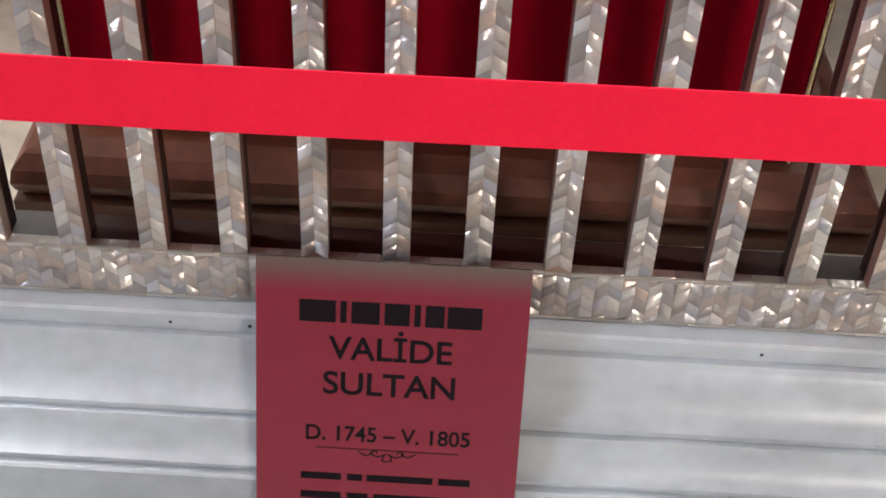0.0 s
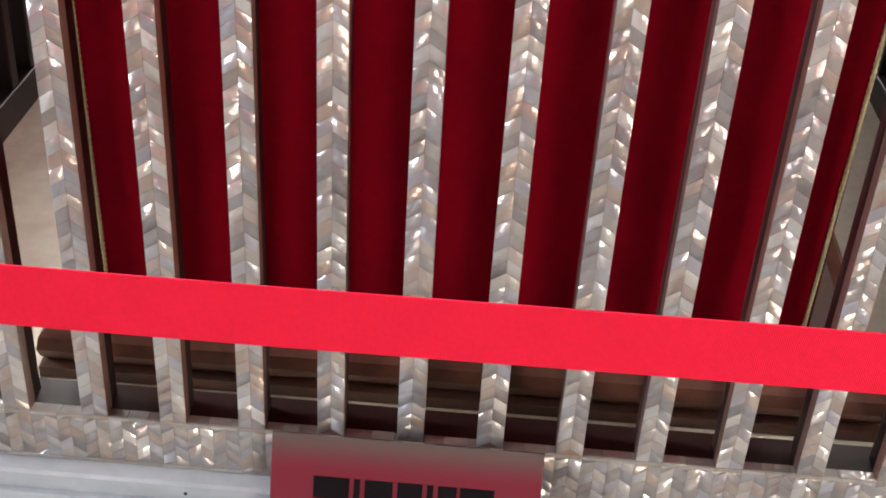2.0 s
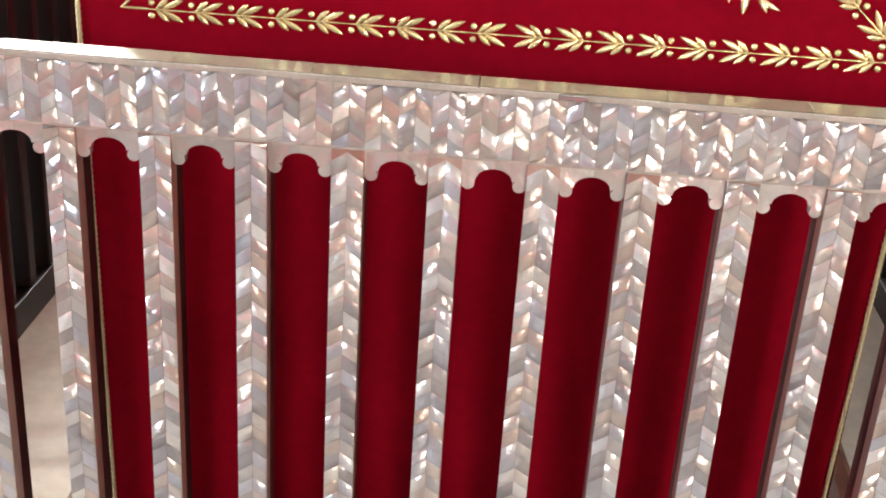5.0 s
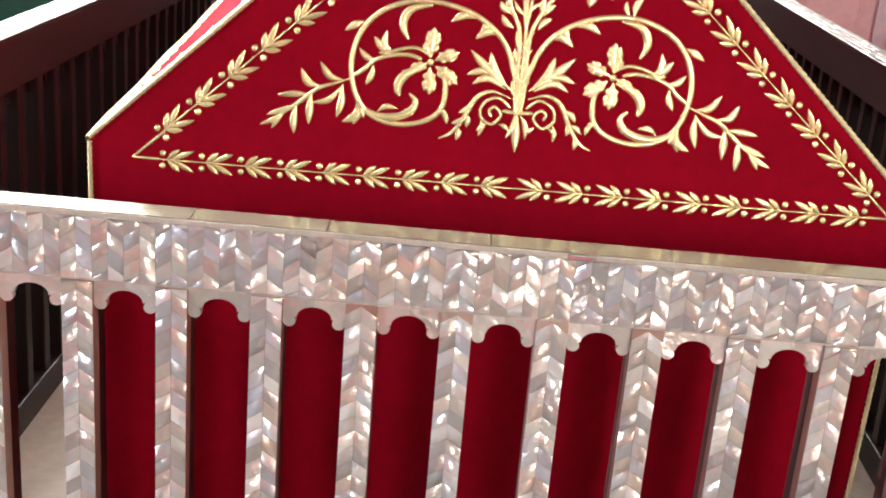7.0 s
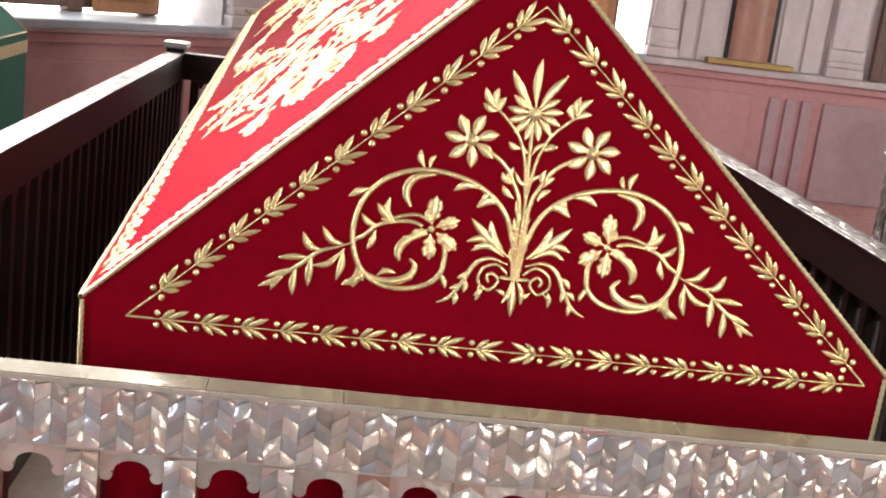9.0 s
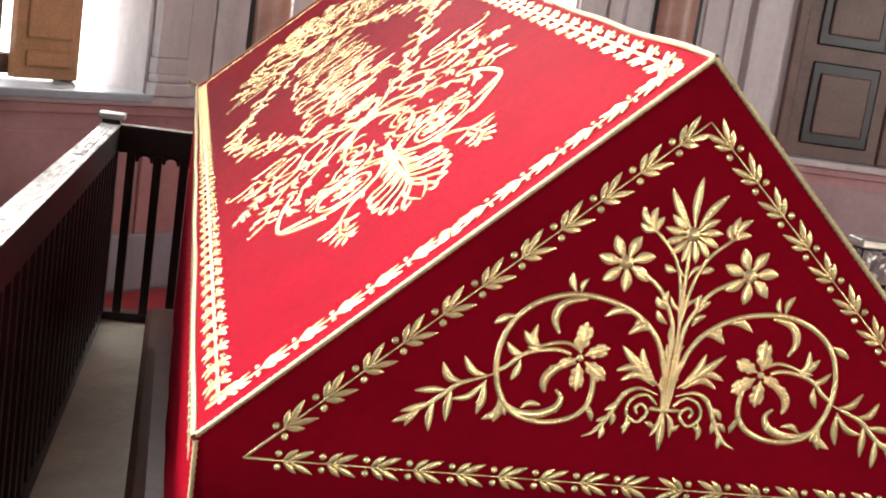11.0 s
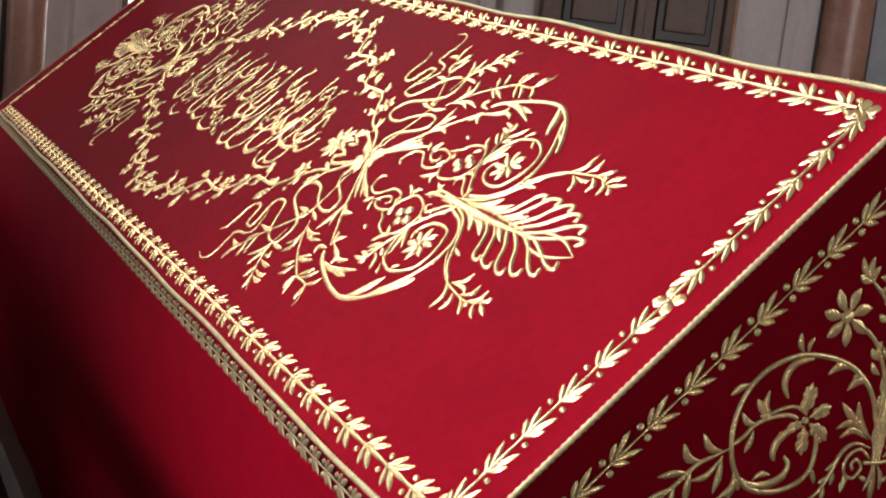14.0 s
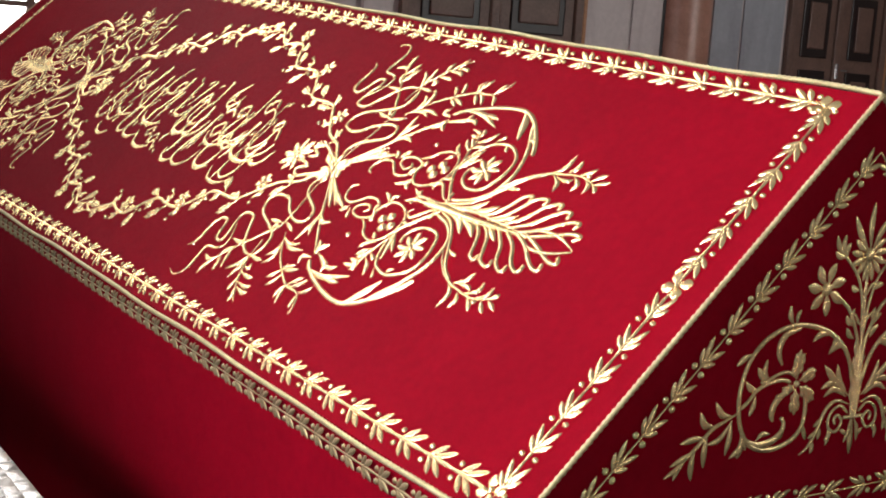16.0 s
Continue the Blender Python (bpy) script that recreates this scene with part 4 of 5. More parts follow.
def row_of_sprigs(me, p, q, normal, count, unit, parent, flip_at=None):
    """Sprigs end to end from p to q; past flip_at they point back."""
    p, q, n = Vector(p), Vector(q), Vector(normal).normalized()
    t = (q - p).normalized()
    step = (q - p).length / count
    for k in range(count):
        back = flip_at is not None and k >= flip_at
        d = -t if back else t
        o = p + t * step * (k + (1 if back else 0)) + n * 0.0008
        ob = new("sprig", me)
        ob.parent = parent
        side = n.cross(d)
        m = Matrix((d, side, n)).transposed().to_4x4()
        m = m @ Matrix.Diagonal((step * 100 / unit, 1, 1, 1))
        m.translation = o
        ob.matrix_basis = m


gable_sprig = sprig_mesh("sprig", 5.0, 3.2, 2.2, 0.78, 0.8, 0.44, 0.36)
TL, TR, TA = (-47.6, -5.6), (47.6, -5.2), (-0.6, 38.0)
G = [Vector(on_gable(u, v, 0)) for u, v in (TL, TR, TA)]
row_of_sprigs(gable_sprig, G[0] + (G[1] - G[0]) * 0.035, G[1] - (G[1] - G[0]) * 0.03, (0, -1, 0), 18, 5.0, gable, 9)
row_of_sprigs(gable_sprig, G[0] + (G[2] - G[0]) * 0.07, G[2], (0, -1, 0), 11, 5.0, gable)
row_of_sprigs(gable_sprig, G[1] + (G[2] - G[1]) * 0.05, G[2], (0, -1, 0), 12, 5.0, gable)
for tip, up, along in ((TL, (-42.5, -1), (-44, -5.6)), (TR, (44.5, -2.4), (44.5, -5.2))):
    q = Thread(on_gable)
    q.stroke([up, ((tip[0] + up[0]) / 2, (tip[1] + up[1]) / 2), tip], 0.45, 0.22, "even")
    q.stroke([tip, along], 0.45, 0.22, "even")
    q.finish("border_corner", gable)

# west slope: a along the cloth and b down from its middle line, in centimetres
SA = Vector((0, 1, 0.0788))
SB = Vector((-1, 0, -0.939)) / 1.372
SN = SB.cross(SA).normalized()
if SN.z < 0:
    SN = -SN


def slope_point(a, b):
    """a, b in metres from the near end of the ridge."""
    return Vector((RX, NEAR, RZ)) + SA * a + SB * b


def mid_line(a):
    return 0.353 + 0.029 * a


def on_slope(a, b, h):
    a, b = a / 100, b / 100
    return tuple(slope_point(a, mid_line(a) + b) + SN * (0.001 + h / 100))


HALF = 163.0
SLOPE_FAN_RIB = [
    ("leaf", 1.7, (53.9, 0.4), (49.8, 1.2), (47.2, 3.4)),
    ("leaf", 1.7, (50.9, 0.7), (46.9, 1.4), (44.3, 3.2)),
    ("even", 1.0, (46.3, 0.5), (43.9, 2.0), (42.4, 4.2), (41.5, 5.9), (40.0, 6.5), (39.8, 5.4)),
    ("even", 1.0, (44.3, 0.4), (41.7, 2.0), (39.9, 4.5), (38.8, 6.1), (37.1, 6.7), (36.4, 6.4), (36.7, 5.4)),
    ("leaf", 1.3, (43.2, 0.3), (41.3, 1.4), (39.3, 2.6)),
    ("even", 1.0, (40.9, 0.2), (37.6, 2.8), (35.9, 5.3), (34.1, 6.5), (33.1, 6.4), (33.3, 5.4)),
    ("even", 1.05, (39.2, 0.1), (35.6, 2.1), (33.4, 4.4), (31.7, 5.6), (30.4, 5.6), (30.4, 4.4)),
    ("even", 1.05, (37.1, -0.2), (33.3, 1.5), (30.6, 3.4), (28.7, 4.4), (27.4, 4.4), (27.7, 3.2)),
    ("even", 1.05, (34.9, -0.3), (30.9, 1.1), (27.8, 2.4), (26.1, 2.7), (25.4, 2.4), (26.1, 1.4)),
]
SLOPE_PALMETTE = [
    ("swell", 1.0, (36.5, 0.4), (32.5, 1.6), (28.6, 1.5), (24.6, 0.1)),
    ("even", 1.0, (55.9, 0.6), (56.2, 2.9)),
    ("even", 0.9, (54.6, 0.1), (59.3, -0.4), (62.3, -0.3), (63.4, 0.5), (63.3, 1.5)),
    ("leaf", 1.2, (60.8, 0.5), (62.8, 0.4), (65.3, 1.4)),
]
SLOPE_FLOWER_SCROLL = [
    ("even", 0.95, (55.2, 0.9), (56.6, 2.3), (58.7, 4.4), (60.4, 6.8), (60.2, 9.9), (58.8, 12.6), (56.8, 13.8), (53.5, 14.1), (50.1, 12.1), (49.4, 8.9), (50.7, 5.5), (52.5, 4.5), (55.3, 4.6), (57.3, 5.9), (57.7, 7.5), (57.1, 8.5)),
    ("swell", 1.0, (55.5, 0.9), (57.6, 1.6), (59.2, 2.9), (60.5, 3.8), (61.9, 2.9), (61.2, 2.2)),
    ("leaf", 1.3, (60.4, 6.8), (59.5, 8.8), (58.1, 12.3)),
    ("leaf", 1.1, (60.3, 7.3), (58.9, 8.8), (57.1, 10.5)),
    ("leaf", 0.8, (57.7, 14.0), (56.5, 15.2), (56.5, 15.7)),
    ("leaf", 0.9, (54.3, 13.9), (54.0, 13.3), (53.3, 12.7)),
    ("leaf", 0.9, (58.6, 5.1), (60.2, 5.0), (61.4, 4.6)),
]
SLOPE_SPRAY_STEM = [
    ("even", 0.9, (55.0, 0.8), (51.2, 1.9), (48.7, 3.9), (46.5, 6.4), (44.7, 8.5), (43.0, 9.8), (41.0, 10.7)),
    ("leaf", 1.0, (46.3, 6.4), (44.9, 6.8), (43.7, 7.0)),
    ("swell", 0.75, (48.1, 5.7), (46.0, 8.1), (43.3, 10.0), (40.5, 11.1), (37.8, 11.6), (34.9, 12.0), (32.7, 11.7), (30.9, 11.1)),
]
SLOPE_LEAF_SPRAY = [
    ("leaf", 1.05, (40.9, 10.9), (38.8, 12.7), (38.8, 15.5)),
    ("leaf", 1.05, (37.5, 12.0), (36.5, 13.2), (36.8, 14.8)),
    ("leaf", 1.05, (34.9, 12.2), (33.7, 12.9), (32.7, 14.0)),
    ("leaf", 1.05, (32.1, 11.6), (31.2, 12.6), (30.0, 13.4)),
    ("leaf", 1.05, (31.0, 11.2), (29.9, 11.7), (28.5, 12.3)),
    ("leaf", 1.05, (39.7, 11.0), (37.8, 9.8), (37.3, 8.1)),
    ("leaf", 1.05, (38.8, 10.8), (36.6, 10.6), (35.5, 11.1)),
    ("leaf", 1.05, (36.0, 11.8), (34.1, 10.6), (34.2, 9.0)),
    ("leaf", 1.05, (33.6, 11.8), (31.9, 10.8), (31.8, 9.1)),
    ("leaf", 1.05, (31.4, 11.2), (30.3, 10.5), (29.9, 9.7)),
]
SLOPE_TENDRIL = [
    ("even", 0.85, (79.6, 1.4), (81.0, 2.1), (80.8, 3.6), (79.5, 4.8), (77.1, 5.0), (75.3, 3.8), (73.6, 2.8), (71.1, 3.0), (69.6, 4.3), (69.1, 6.0), (71.1, 6.9), (73.3, 7.0), (75.0, 6.2), (74.5, 5.0), (72.5, 4.3), (71.3, 5.0), (72.0, 5.8)),
    ("even", 0.8, (70.6, 7.2), (68.8, 8.0), (67.3, 9.4), (64.4, 10.1), (61.9, 8.9), (60.8, 5.9), (61.9, 3.6), (64.3, 2.4), (66.8, 2.2), (68.5, 3.4), (69.3, 5.2), (68.9, 7.1)),
]
SLOPE_TENDRIL_LEAF = [
    ("leaf", 1.0, (77.0, 5.7), (77.5, 6.7), (78.6, 7.3)),
    ("leaf", 1.0, (76.3, 5.9), (75.5, 7.2), (74.7, 8.2)),
    ("leaf", 1.0, (67.9, 2.4), (68.3, 1.5), (67.1, 0.7)),
    ("leaf", 1.0, (68.2, 2.8), (69.6, 1.6), (71.4, 1.0)),
    ("leaf", 1.0, (68.9, 7.1), (68.5, 6.6), (68.7, 5.8)),
    ("leaf", 1.0, (63.8, 9.6), (64.2, 9.1), (65.2, 8.4)),
    ("leaf", 1.0, (69.9, 3.5), (70.3, 4.2), (69.6, 5.3)),
]
SLOPE_FLOWER_SPRAY = [
    ("swell", 0.75, (60.3, 7.3), (60.8, 9.0), (61.6, 11.3), (62.2, 14.0), (64.5, 15.6)),
    ("leaf", 1.1, (62.7, 9.9), (64.4, 10.7), (65.4, 12.1)),
    ("leaf", 1.1, (61.8, 11.2), (63.3, 12.1), (64.5, 13.3)),
    ("leaf", 1.1, (61.4, 11.7), (62.4, 12.7), (63.6, 13.8)),
    ("leaf", 1.1, (62.2, 14.0), (63.1, 15.1), (65.4, 15.4)),
    ("leaf", 1.1, (62.1, 14.1), (62.1, 15.3), (62.8, 16.0)),
    ("leaf", 1.1, (61.5, 13.0), (59.7, 14.1), (58.5, 15.9)),
    ("leaf", 1.1, (61.6, 11.8), (60.1, 12.5), (59.5, 13.1)),
    ("leaf", 1.1, (62.2, 14.0), (63.4, 14.2), (64.7, 14.2)),
]
SLOPE_ACANTHUS_SCROLL = [
    ("even", 1.15, (55.2, 1.6), (51.6, 2.5), (49.1, 4.1), (47.8, 6.0), (47.4, 9.1), (48.3, 12.1), (49.9, 14.9), (51.8, 17.2)),
    ("even", 1.25, (47.3, 13.2), (49.2, 15.7), (52.0, 18.4), (55.1, 20.5), (58.6, 21.5), (63.6, 21.1), (68.5, 19.9), (71.8, 18.7), (73.6, 17.4)),
    ("leaf", 2.0, (57.4, 21.4), (55.3, 18.8), (53.4, 15.3)),
    ("leaf", 1.3, (53.6, 19.7), (51.2, 16.8), (48.0, 15.0)),
    ("leaf", 1.5, (71.4, 18.8), (66.6, 18.9), (60.9, 16.8)),
    ("leaf", 1.3, (67.8, 18.9), (64.3, 18.9), (62.1, 18.6)),
    ("leaf", 1.5, (73.8, 16.8), (76.2, 17.4), (75.5, 18.8)),
    ("leaf", 1.4, (73.7, 16.2), (73.8, 14.8), (72.3, 13.6)),
    ("leaf", 1.2, (73.9, 15.8), (74.6, 14.4), (75.8, 13.5)),
    ("leaf", 1.5, (73.4, 15.6), (69.1, 17.0), (68.6, 18.4)),
    ("leaf", 1.2, (70.0, 16.7), (67.3, 17.2), (65.8, 16.3)),
]
SLOPE_ACANTHUS_STEM = [
    ("swell", 1.0, (89.8, 1.4), (85.7, 5.2), (80.8, 10.1), (76.5, 13.8), (73.8, 16.1)),
    ("leaf", 1.5, (82.2, 8.7), (81.8, 11.8), (82.2, 15.4)),
    ("leaf", 1.2, (81.3, 9.8), (81.4, 11.5), (79.8, 13.8)),
    ("leaf", 1.3, (82.2, 8.7), (79.7, 10.4), (77.4, 9.8)),
    ("leaf", 1.5, (89.0, 1.4), (85.5, 4.4), (81.5, 7.5)),
    ("leaf", 1.6, (87.1, 2.7), (82.4, 4.9), (77.6, 6.6)),
    ("leaf", 1.3, (88.3, 1.6), (83.5, 4.5), (80.5, 6.8)),
]
SLOPE_RIBBON = [
    ("even", 1.05, (91.4, 2.4), (92.2, 4.4), (91.0, 6.4), (87.4, 7.9), (84.9, 9.0), (84.0, 10.5), (84.8, 11.9), (87.8, 12.1), (91.7, 10.6), (94.3, 8.9), (97.4, 8.6), (99.7, 9.6), (99.8, 11.4), (97.9, 13.3), (93.3, 14.8), (89.9, 16.0), (88.5, 17.6), (88.3, 19.7), (89.0, 21.4)),
    ("even", 1.0, (89.0, 21.4), (92.1, 21.3), (95.0, 19.7), (97.5, 17.0), (99.4, 14.8), (101.8, 14.5), (103.3, 15.4), (102.8, 17.9), (101.8, 19.9), (102.0, 21.7), (104.1, 21.4), (105.2, 19.2), (106.1, 17.6), (108.3, 17.7), (109.3, 19.6), (108.9, 22.5), (109.2, 24.4), (110.3, 25.3)),
    ("swell", 0.9, (102.2, 17.3), (100.6, 19.3), (99.4, 21.8), (100.9, 23.2), (104.1, 23.8), (104.1, 25.7), (103.5, 28.4), (104.1, 30.5), (106.1, 31.4), (108.3, 30.8)),
]
SLOPE_LONG_SPRAY = [
    ("swell", 0.9, (91.1, 2.6), (89.8, 8.7), (89.3, 14.1), (91.4, 16.5), (93.5, 18.9), (95.8, 21.4), (98.2, 24.6)),
    ("leaf", 1.15, (89.5, 13.5), (91.7, 13.7), (93.9, 13.9)),
    ("leaf", 1.15, (89.1, 13.1), (87.0, 13.6), (84.7, 14.3)),
    ("leaf", 1.15, (89.3, 14.3), (90.8, 14.5), (90.9, 15.4)),
    ("leaf", 1.15, (93.6, 19.2), (95.6, 20.2), (99.1, 20.2)),
    ("leaf", 1.15, (98.2, 24.6), (99.8, 25.7), (102.4, 25.1)),
    ("leaf", 1.15, (98.1, 24.7), (99.2, 26.7), (99.4, 29.1)),
    ("leaf", 1.15, (97.7, 23.8), (96.5, 25.3), (95.8, 27.2)),
    ("leaf", 1.15, (96.3, 21.9), (95.6, 23.5), (94.5, 26.0)),
    ("leaf", 1.15, (96.1, 21.5), (97.5, 22.6), (98.2, 24.0)),
]
SLOPE_DROOPING_SPRAY = [
    ("swell", 0.8, (86.3, 14.8), (84.2, 16.9), (80.9, 19.5), (77.2, 21.4), (73.1, 23.1), (69.0, 23.3), (66.8, 25.6), (66.4, 27.0)),
]
SLOPE_DROOPING_LEAF = [
    ("leaf", 1.1, (84.6, 16.0), (84.2, 18.7), (85.7, 20.3)),
    ("leaf", 1.1, (84.5, 16.4), (83.2, 19.7), (84.7, 22.0)),
    ("leaf", 1.1, (85.6, 15.7), (82.2, 16.5), (79.7, 15.6)),
    ("leaf", 1.1, (84.7, 16.1), (81.0, 17.1), (77.3, 16.4)),
    ("leaf", 1.1, (78.6, 20.8), (76.9, 20.0), (75.5, 19.2)),
    ("leaf", 1.1, (77.9, 21.0), (75.8, 20.5), (73.8, 19.6)),
    ("leaf", 1.1, (77.9, 21.3), (79.0, 22.6), (79.9, 23.5)),
    ("leaf", 1.1, (76.6, 21.8), (77.3, 23.5), (78.3, 24.8)),
    ("leaf", 1.1, (73.2, 22.9), (71.9, 21.6), (70.9, 20.5)),
    ("leaf", 1.1, (72.3, 23.0), (70.6, 22.1), (69.3, 20.5)),
    ("leaf", 1.1, (73.2, 23.1), (72.7, 24.9), (71.7, 26.6)),
    ("leaf", 1.1, (73.2, 22.9), (73.8, 24.4), (73.3, 26.0)),
    ("leaf", 1.1, (69.0, 23.3), (67.4, 22.4), (66.7, 21.1)),
    ("leaf", 1.1, (68.6, 23.5), (68.1, 25.1), (67.6, 26.1)),
]
SLOPE_SIDE_SPRAY = [
    ("swell", 0.8, (90.2, 18.0), (89.6, 21.6), (88.0, 24.3), (85.8, 26.9), (81.9, 30.0)),
    ("leaf", 1.15, (89.9, 21.8), (90.6, 23.9), (92.7, 25.7)),
    ("leaf", 1.15, (89.5, 22.2), (89.3, 24.4), (89.8, 26.8)),
    ("leaf", 1.15, (89.9, 21.5), (86.9, 21.5), (85.2, 21.2)),
    ("leaf", 1.15, (87.6, 24.8), (84.5, 25.0), (83.0, 24.7)),
    ("leaf", 1.15, (88.1, 23.6), (86.5, 23.7), (87.0, 22.5)),
    ("leaf", 1.15, (86.8, 25.9), (86.7, 27.5), (86.4, 28.8)),
    ("leaf", 1.15, (85.9, 26.6), (82.6, 26.7), (81.6, 25.9)),
    ("leaf", 1.15, (85.8, 26.9), (84.1, 28.7), (83.5, 30.3)),
    ("leaf", 1.15, (84.7, 27.5), (81.9, 27.8), (80.9, 27.2)),
]
SLOPE_PARTS = [("palmette", SLOPE_PALMETTE), ("flower_scroll", SLOPE_FLOWER_SCROLL), ("spray_stem", SLOPE_SPRAY_STEM), ("leaf_spray", SLOPE_LEAF_SPRAY), ("tendril", SLOPE_TENDRIL), ("leaf", SLOPE_TENDRIL_LEAF), ("flower_spray", SLOPE_FLOWER_SPRAY), ("acanthus_scroll", SLOPE_ACANTHUS_SCROLL), ("acanthus_stem", SLOPE_ACANTHUS_STEM), ("ribbon", SLOPE_RIBBON), ("long_spray", SLOPE_LONG_SPRAY), ("drooping_spray", SLOPE_DROOPING_SPRAY), ("leaf", SLOPE_DROOPING_LEAF), ("side_spray", SLOPE_SIDE_SPRAY)]
for end in (0, 1):
    for sg in (-1, 1):
        def P(*pts):
            return [(2 * HALF - a if end else a, b * sg) for a, b in pts]
        for name, strokes in SLOPE_PARTS:
            for kind, w, *pts in strokes:
                q = Thread(on_slope)
                q.stroke(P(*pts), w * 0.84, 0.27, kind)
                q.finish("leaf" if kind == "leaf" else name, slope_w)
            q = Thread(on_slope)
            if name == "flower_scroll":
                q.star(P((54.2, 8.5))[0], 3.1, 8, 1.2, 0.2, 0.6)
            if name == "tendril":
                for c in ((64.6, 4.9), (64.5, 7.2), (66.2, 5.8), (62.9, 6.4)):
                    q.dot(P(c)[0], 0.95, 0.3)
                q.dot(P((70.5, 10.6))[0], 0.5)
            if name == "spray_stem":
                q.dot(P((33.2, 12.3))[0], 0.5)
                q.dot(P((34.0, 10.4))[0], 0.5)
            if q.v:
                q.finish("blossom", slope_w)
        for kind, w, *pts in SLOPE_FAN_RIB:
            q = Thread(on_slope)
            q.stroke(P(*pts), w * 0.86, 0.28, kind)
            q.finish("fan_rib", slope_w)
    q = Thread(on_slope)

    def M(*pts):
        return [(2 * HALF - a if end else a, b) for a, b in pts]
    q.stroke(M((60, 0.2), (54, 0.3), (46, 0.4), (39.5, 0.2), (34, 0)), 2.0, 0.35, "taper")
    for b in (-1, 1):
        q.stroke(M((58, 0.4 * b), (50, 0.9 * b), (42, 0.6 * b), (36, 0.2 * b)), 0.7, 0.36, "swell")
    q.finish("fan_stem", slope_w)
    q = Thread(on_slope)
    q.star(M((91.1, 0.2))[0], 3.6, 8, 1.5, 0.2, 0.9)
    for b in (-1, 1):
        q.leaf(*M((91, 0.2), (87.2, 1.6 * b)), 1.8, 0.1)
        q.leaf(*M((92, 0.4 * b), (97, 3.4 * b)), 1.5, 0.1)
    q.finish("star_flower", slope_w)
    q = Thread(on_slope)
    q.star(M((105.5, -0.2))[0], 4.3, 9, 1.6, 0.1, 0.8)
    q.finish("star_flower", slope_w)
    # garland: a winding stem with lobed leaves, buds and small flowers, half of it on each side
    for sg in (-1, 1):
        q = Thread(on_slope)
        way = [(91, 0.8), (97, 5), (106, 9.8), (115.5, 13.2), (123, 17), (132, 20), (140, 23), (147, 26.3), (155, 28.3), (163, 28.6)]
        pts = []
        for k, ((a0, b0), (a1, b1)) in enumerate(zip(way, way[1:])):
            for f in (0.0, 0.5):
                wob = 1.5 * math.sin((k + f) * 3.1) * min(1, k * 0.6)
                pts.append((a0 + (a1 - a0) * f - 0.4 * wob, sg * (b0 + (b1 - b0) * f + wob)))
        pts = M(*pts, (163, 28.6 * sg))
        line = q.stroke(pts, 0.95, 0.25, "even", 4)
        g = random.Random(11)
        # a loop of ribbon near the knot
        q.stroke(M((92, 1.2 * sg), (95.5, 2.6 * sg), (99.5, 4.0 * sg), (101.5, 2.6 * sg), (99, 1.4 * sg), (101.5, 0.6 * sg)), 1.0, 0.25, "even")
        for i in range(9, len(line) - 2, 5):
            d = line[i + 1] - line[i]
            a = math.atan2(d[1], d[0])
            s2 = 1 if (i // 5) % 2 else -1
            t = a + s2 * g.uniform(0.7, 1.1)
            c = line[i] + np.array((math.cos(t), math.sin(t))) * 1.4
            q.stroke([line[i], c], 0.5, 0.2, "even")
            if (i // 5) % 4 == 2:
                q.star(c + np.array((math.cos(t), math.sin(t))) * 1.6, 2.2, 6, 1.25, g.random(), 0.6)
            else:
                l = g.uniform(3.8, 4.8)
                lobed_leaf(q, c, c + np.array((math.cos(t - 0.25 * s2), math.sin(t - 0.25 * s2))) * l, 1.2)
            t = a - s2 * g.uniform(0.6, 1.0)
            for o in (-0.25, 0.3):
                l = g.uniform(2.3, 3.4)
                q.leaf(line[i + 1], (line[i + 1][0] + l * math.cos(t + o), line[i + 1][1] + l * math.sin(t + o)), 1.05, -0.12 * s2)
            e = line[i + 1] + np.array((math.cos(t), math.sin(t))) * 3.9
            if g.random() < 0.4:
                q.dot(e, 0.5)
        q.finish("garland", slope_w)

# the inscription cannot be read: curved bars of its size
g = random.Random(5)


def script_bar(pts, w, kind):
    q = Thread(on_slope)
    q.stroke(pts, w, 0.28, kind)
    q.finish("inscription_bar", slope_w)


for top, count, reach in ((-11.5, 19, 11), (-5.5, 21, 10.5), (0.5, 19, 9.5)):
    for k in range(count):
        a = 120 + k * 92 / count + g.uniform(-1.6, 1.6)
        l, t, lean = reach * g.uniform(0.55, 1.15), top + g.uniform(-2.2, 2.2), g.uniform(-2.2, 1.2)
        w = g.uniform(0.85, 1.35)
        form = g.random()
        if form < 0.45:
            script_bar([(a + lean, t), (a + lean * 0.45, t + l * 0.52), (a + g.uniform(-0.6, 0.6), t + l)], w, "taper")
        elif form < 0.8:
            d = g.uniform(4.0, 8.0)
            script_bar([(a + lean, t), (a + 0.9, t + l * 0.6), (a + 0.2, t + l * 0.95), (a - d * 0.45, t + l * 1.06), (a - d * 0.85, t + l * 0.86), (a - d, t + l * 0.5)], w, "swell")
        else:
            r = g.uniform(1.3, 2.2)
            script_bar([(a - r, t + l * 0.5), (a - 0.2, t + l * 0.5 - r), (a + r, t + l * 0.5), (a + 0.3, t + l * 0.5 + r), (a - r * 0.9, t + l * 0.55), (a - r * 2.6, t + l * 0.8)], w * 0.9, "even")
for low, count in ((3.5, 5), (10.5, 6)):
    for k in range(count):
        a, b, w = 119 + k * 86 / count + g.uniform(-2, 2), low + g.uniform(-1.6, 1.2), g.uniform(7, 15)
        script_bar([(a + w, b - 2.2), (a + w * 0.8, b + 0.4), (a + w * 0.4, b + 1.1), (a, b - 0.4)], g.uniform(1.0, 1.5), "swell")
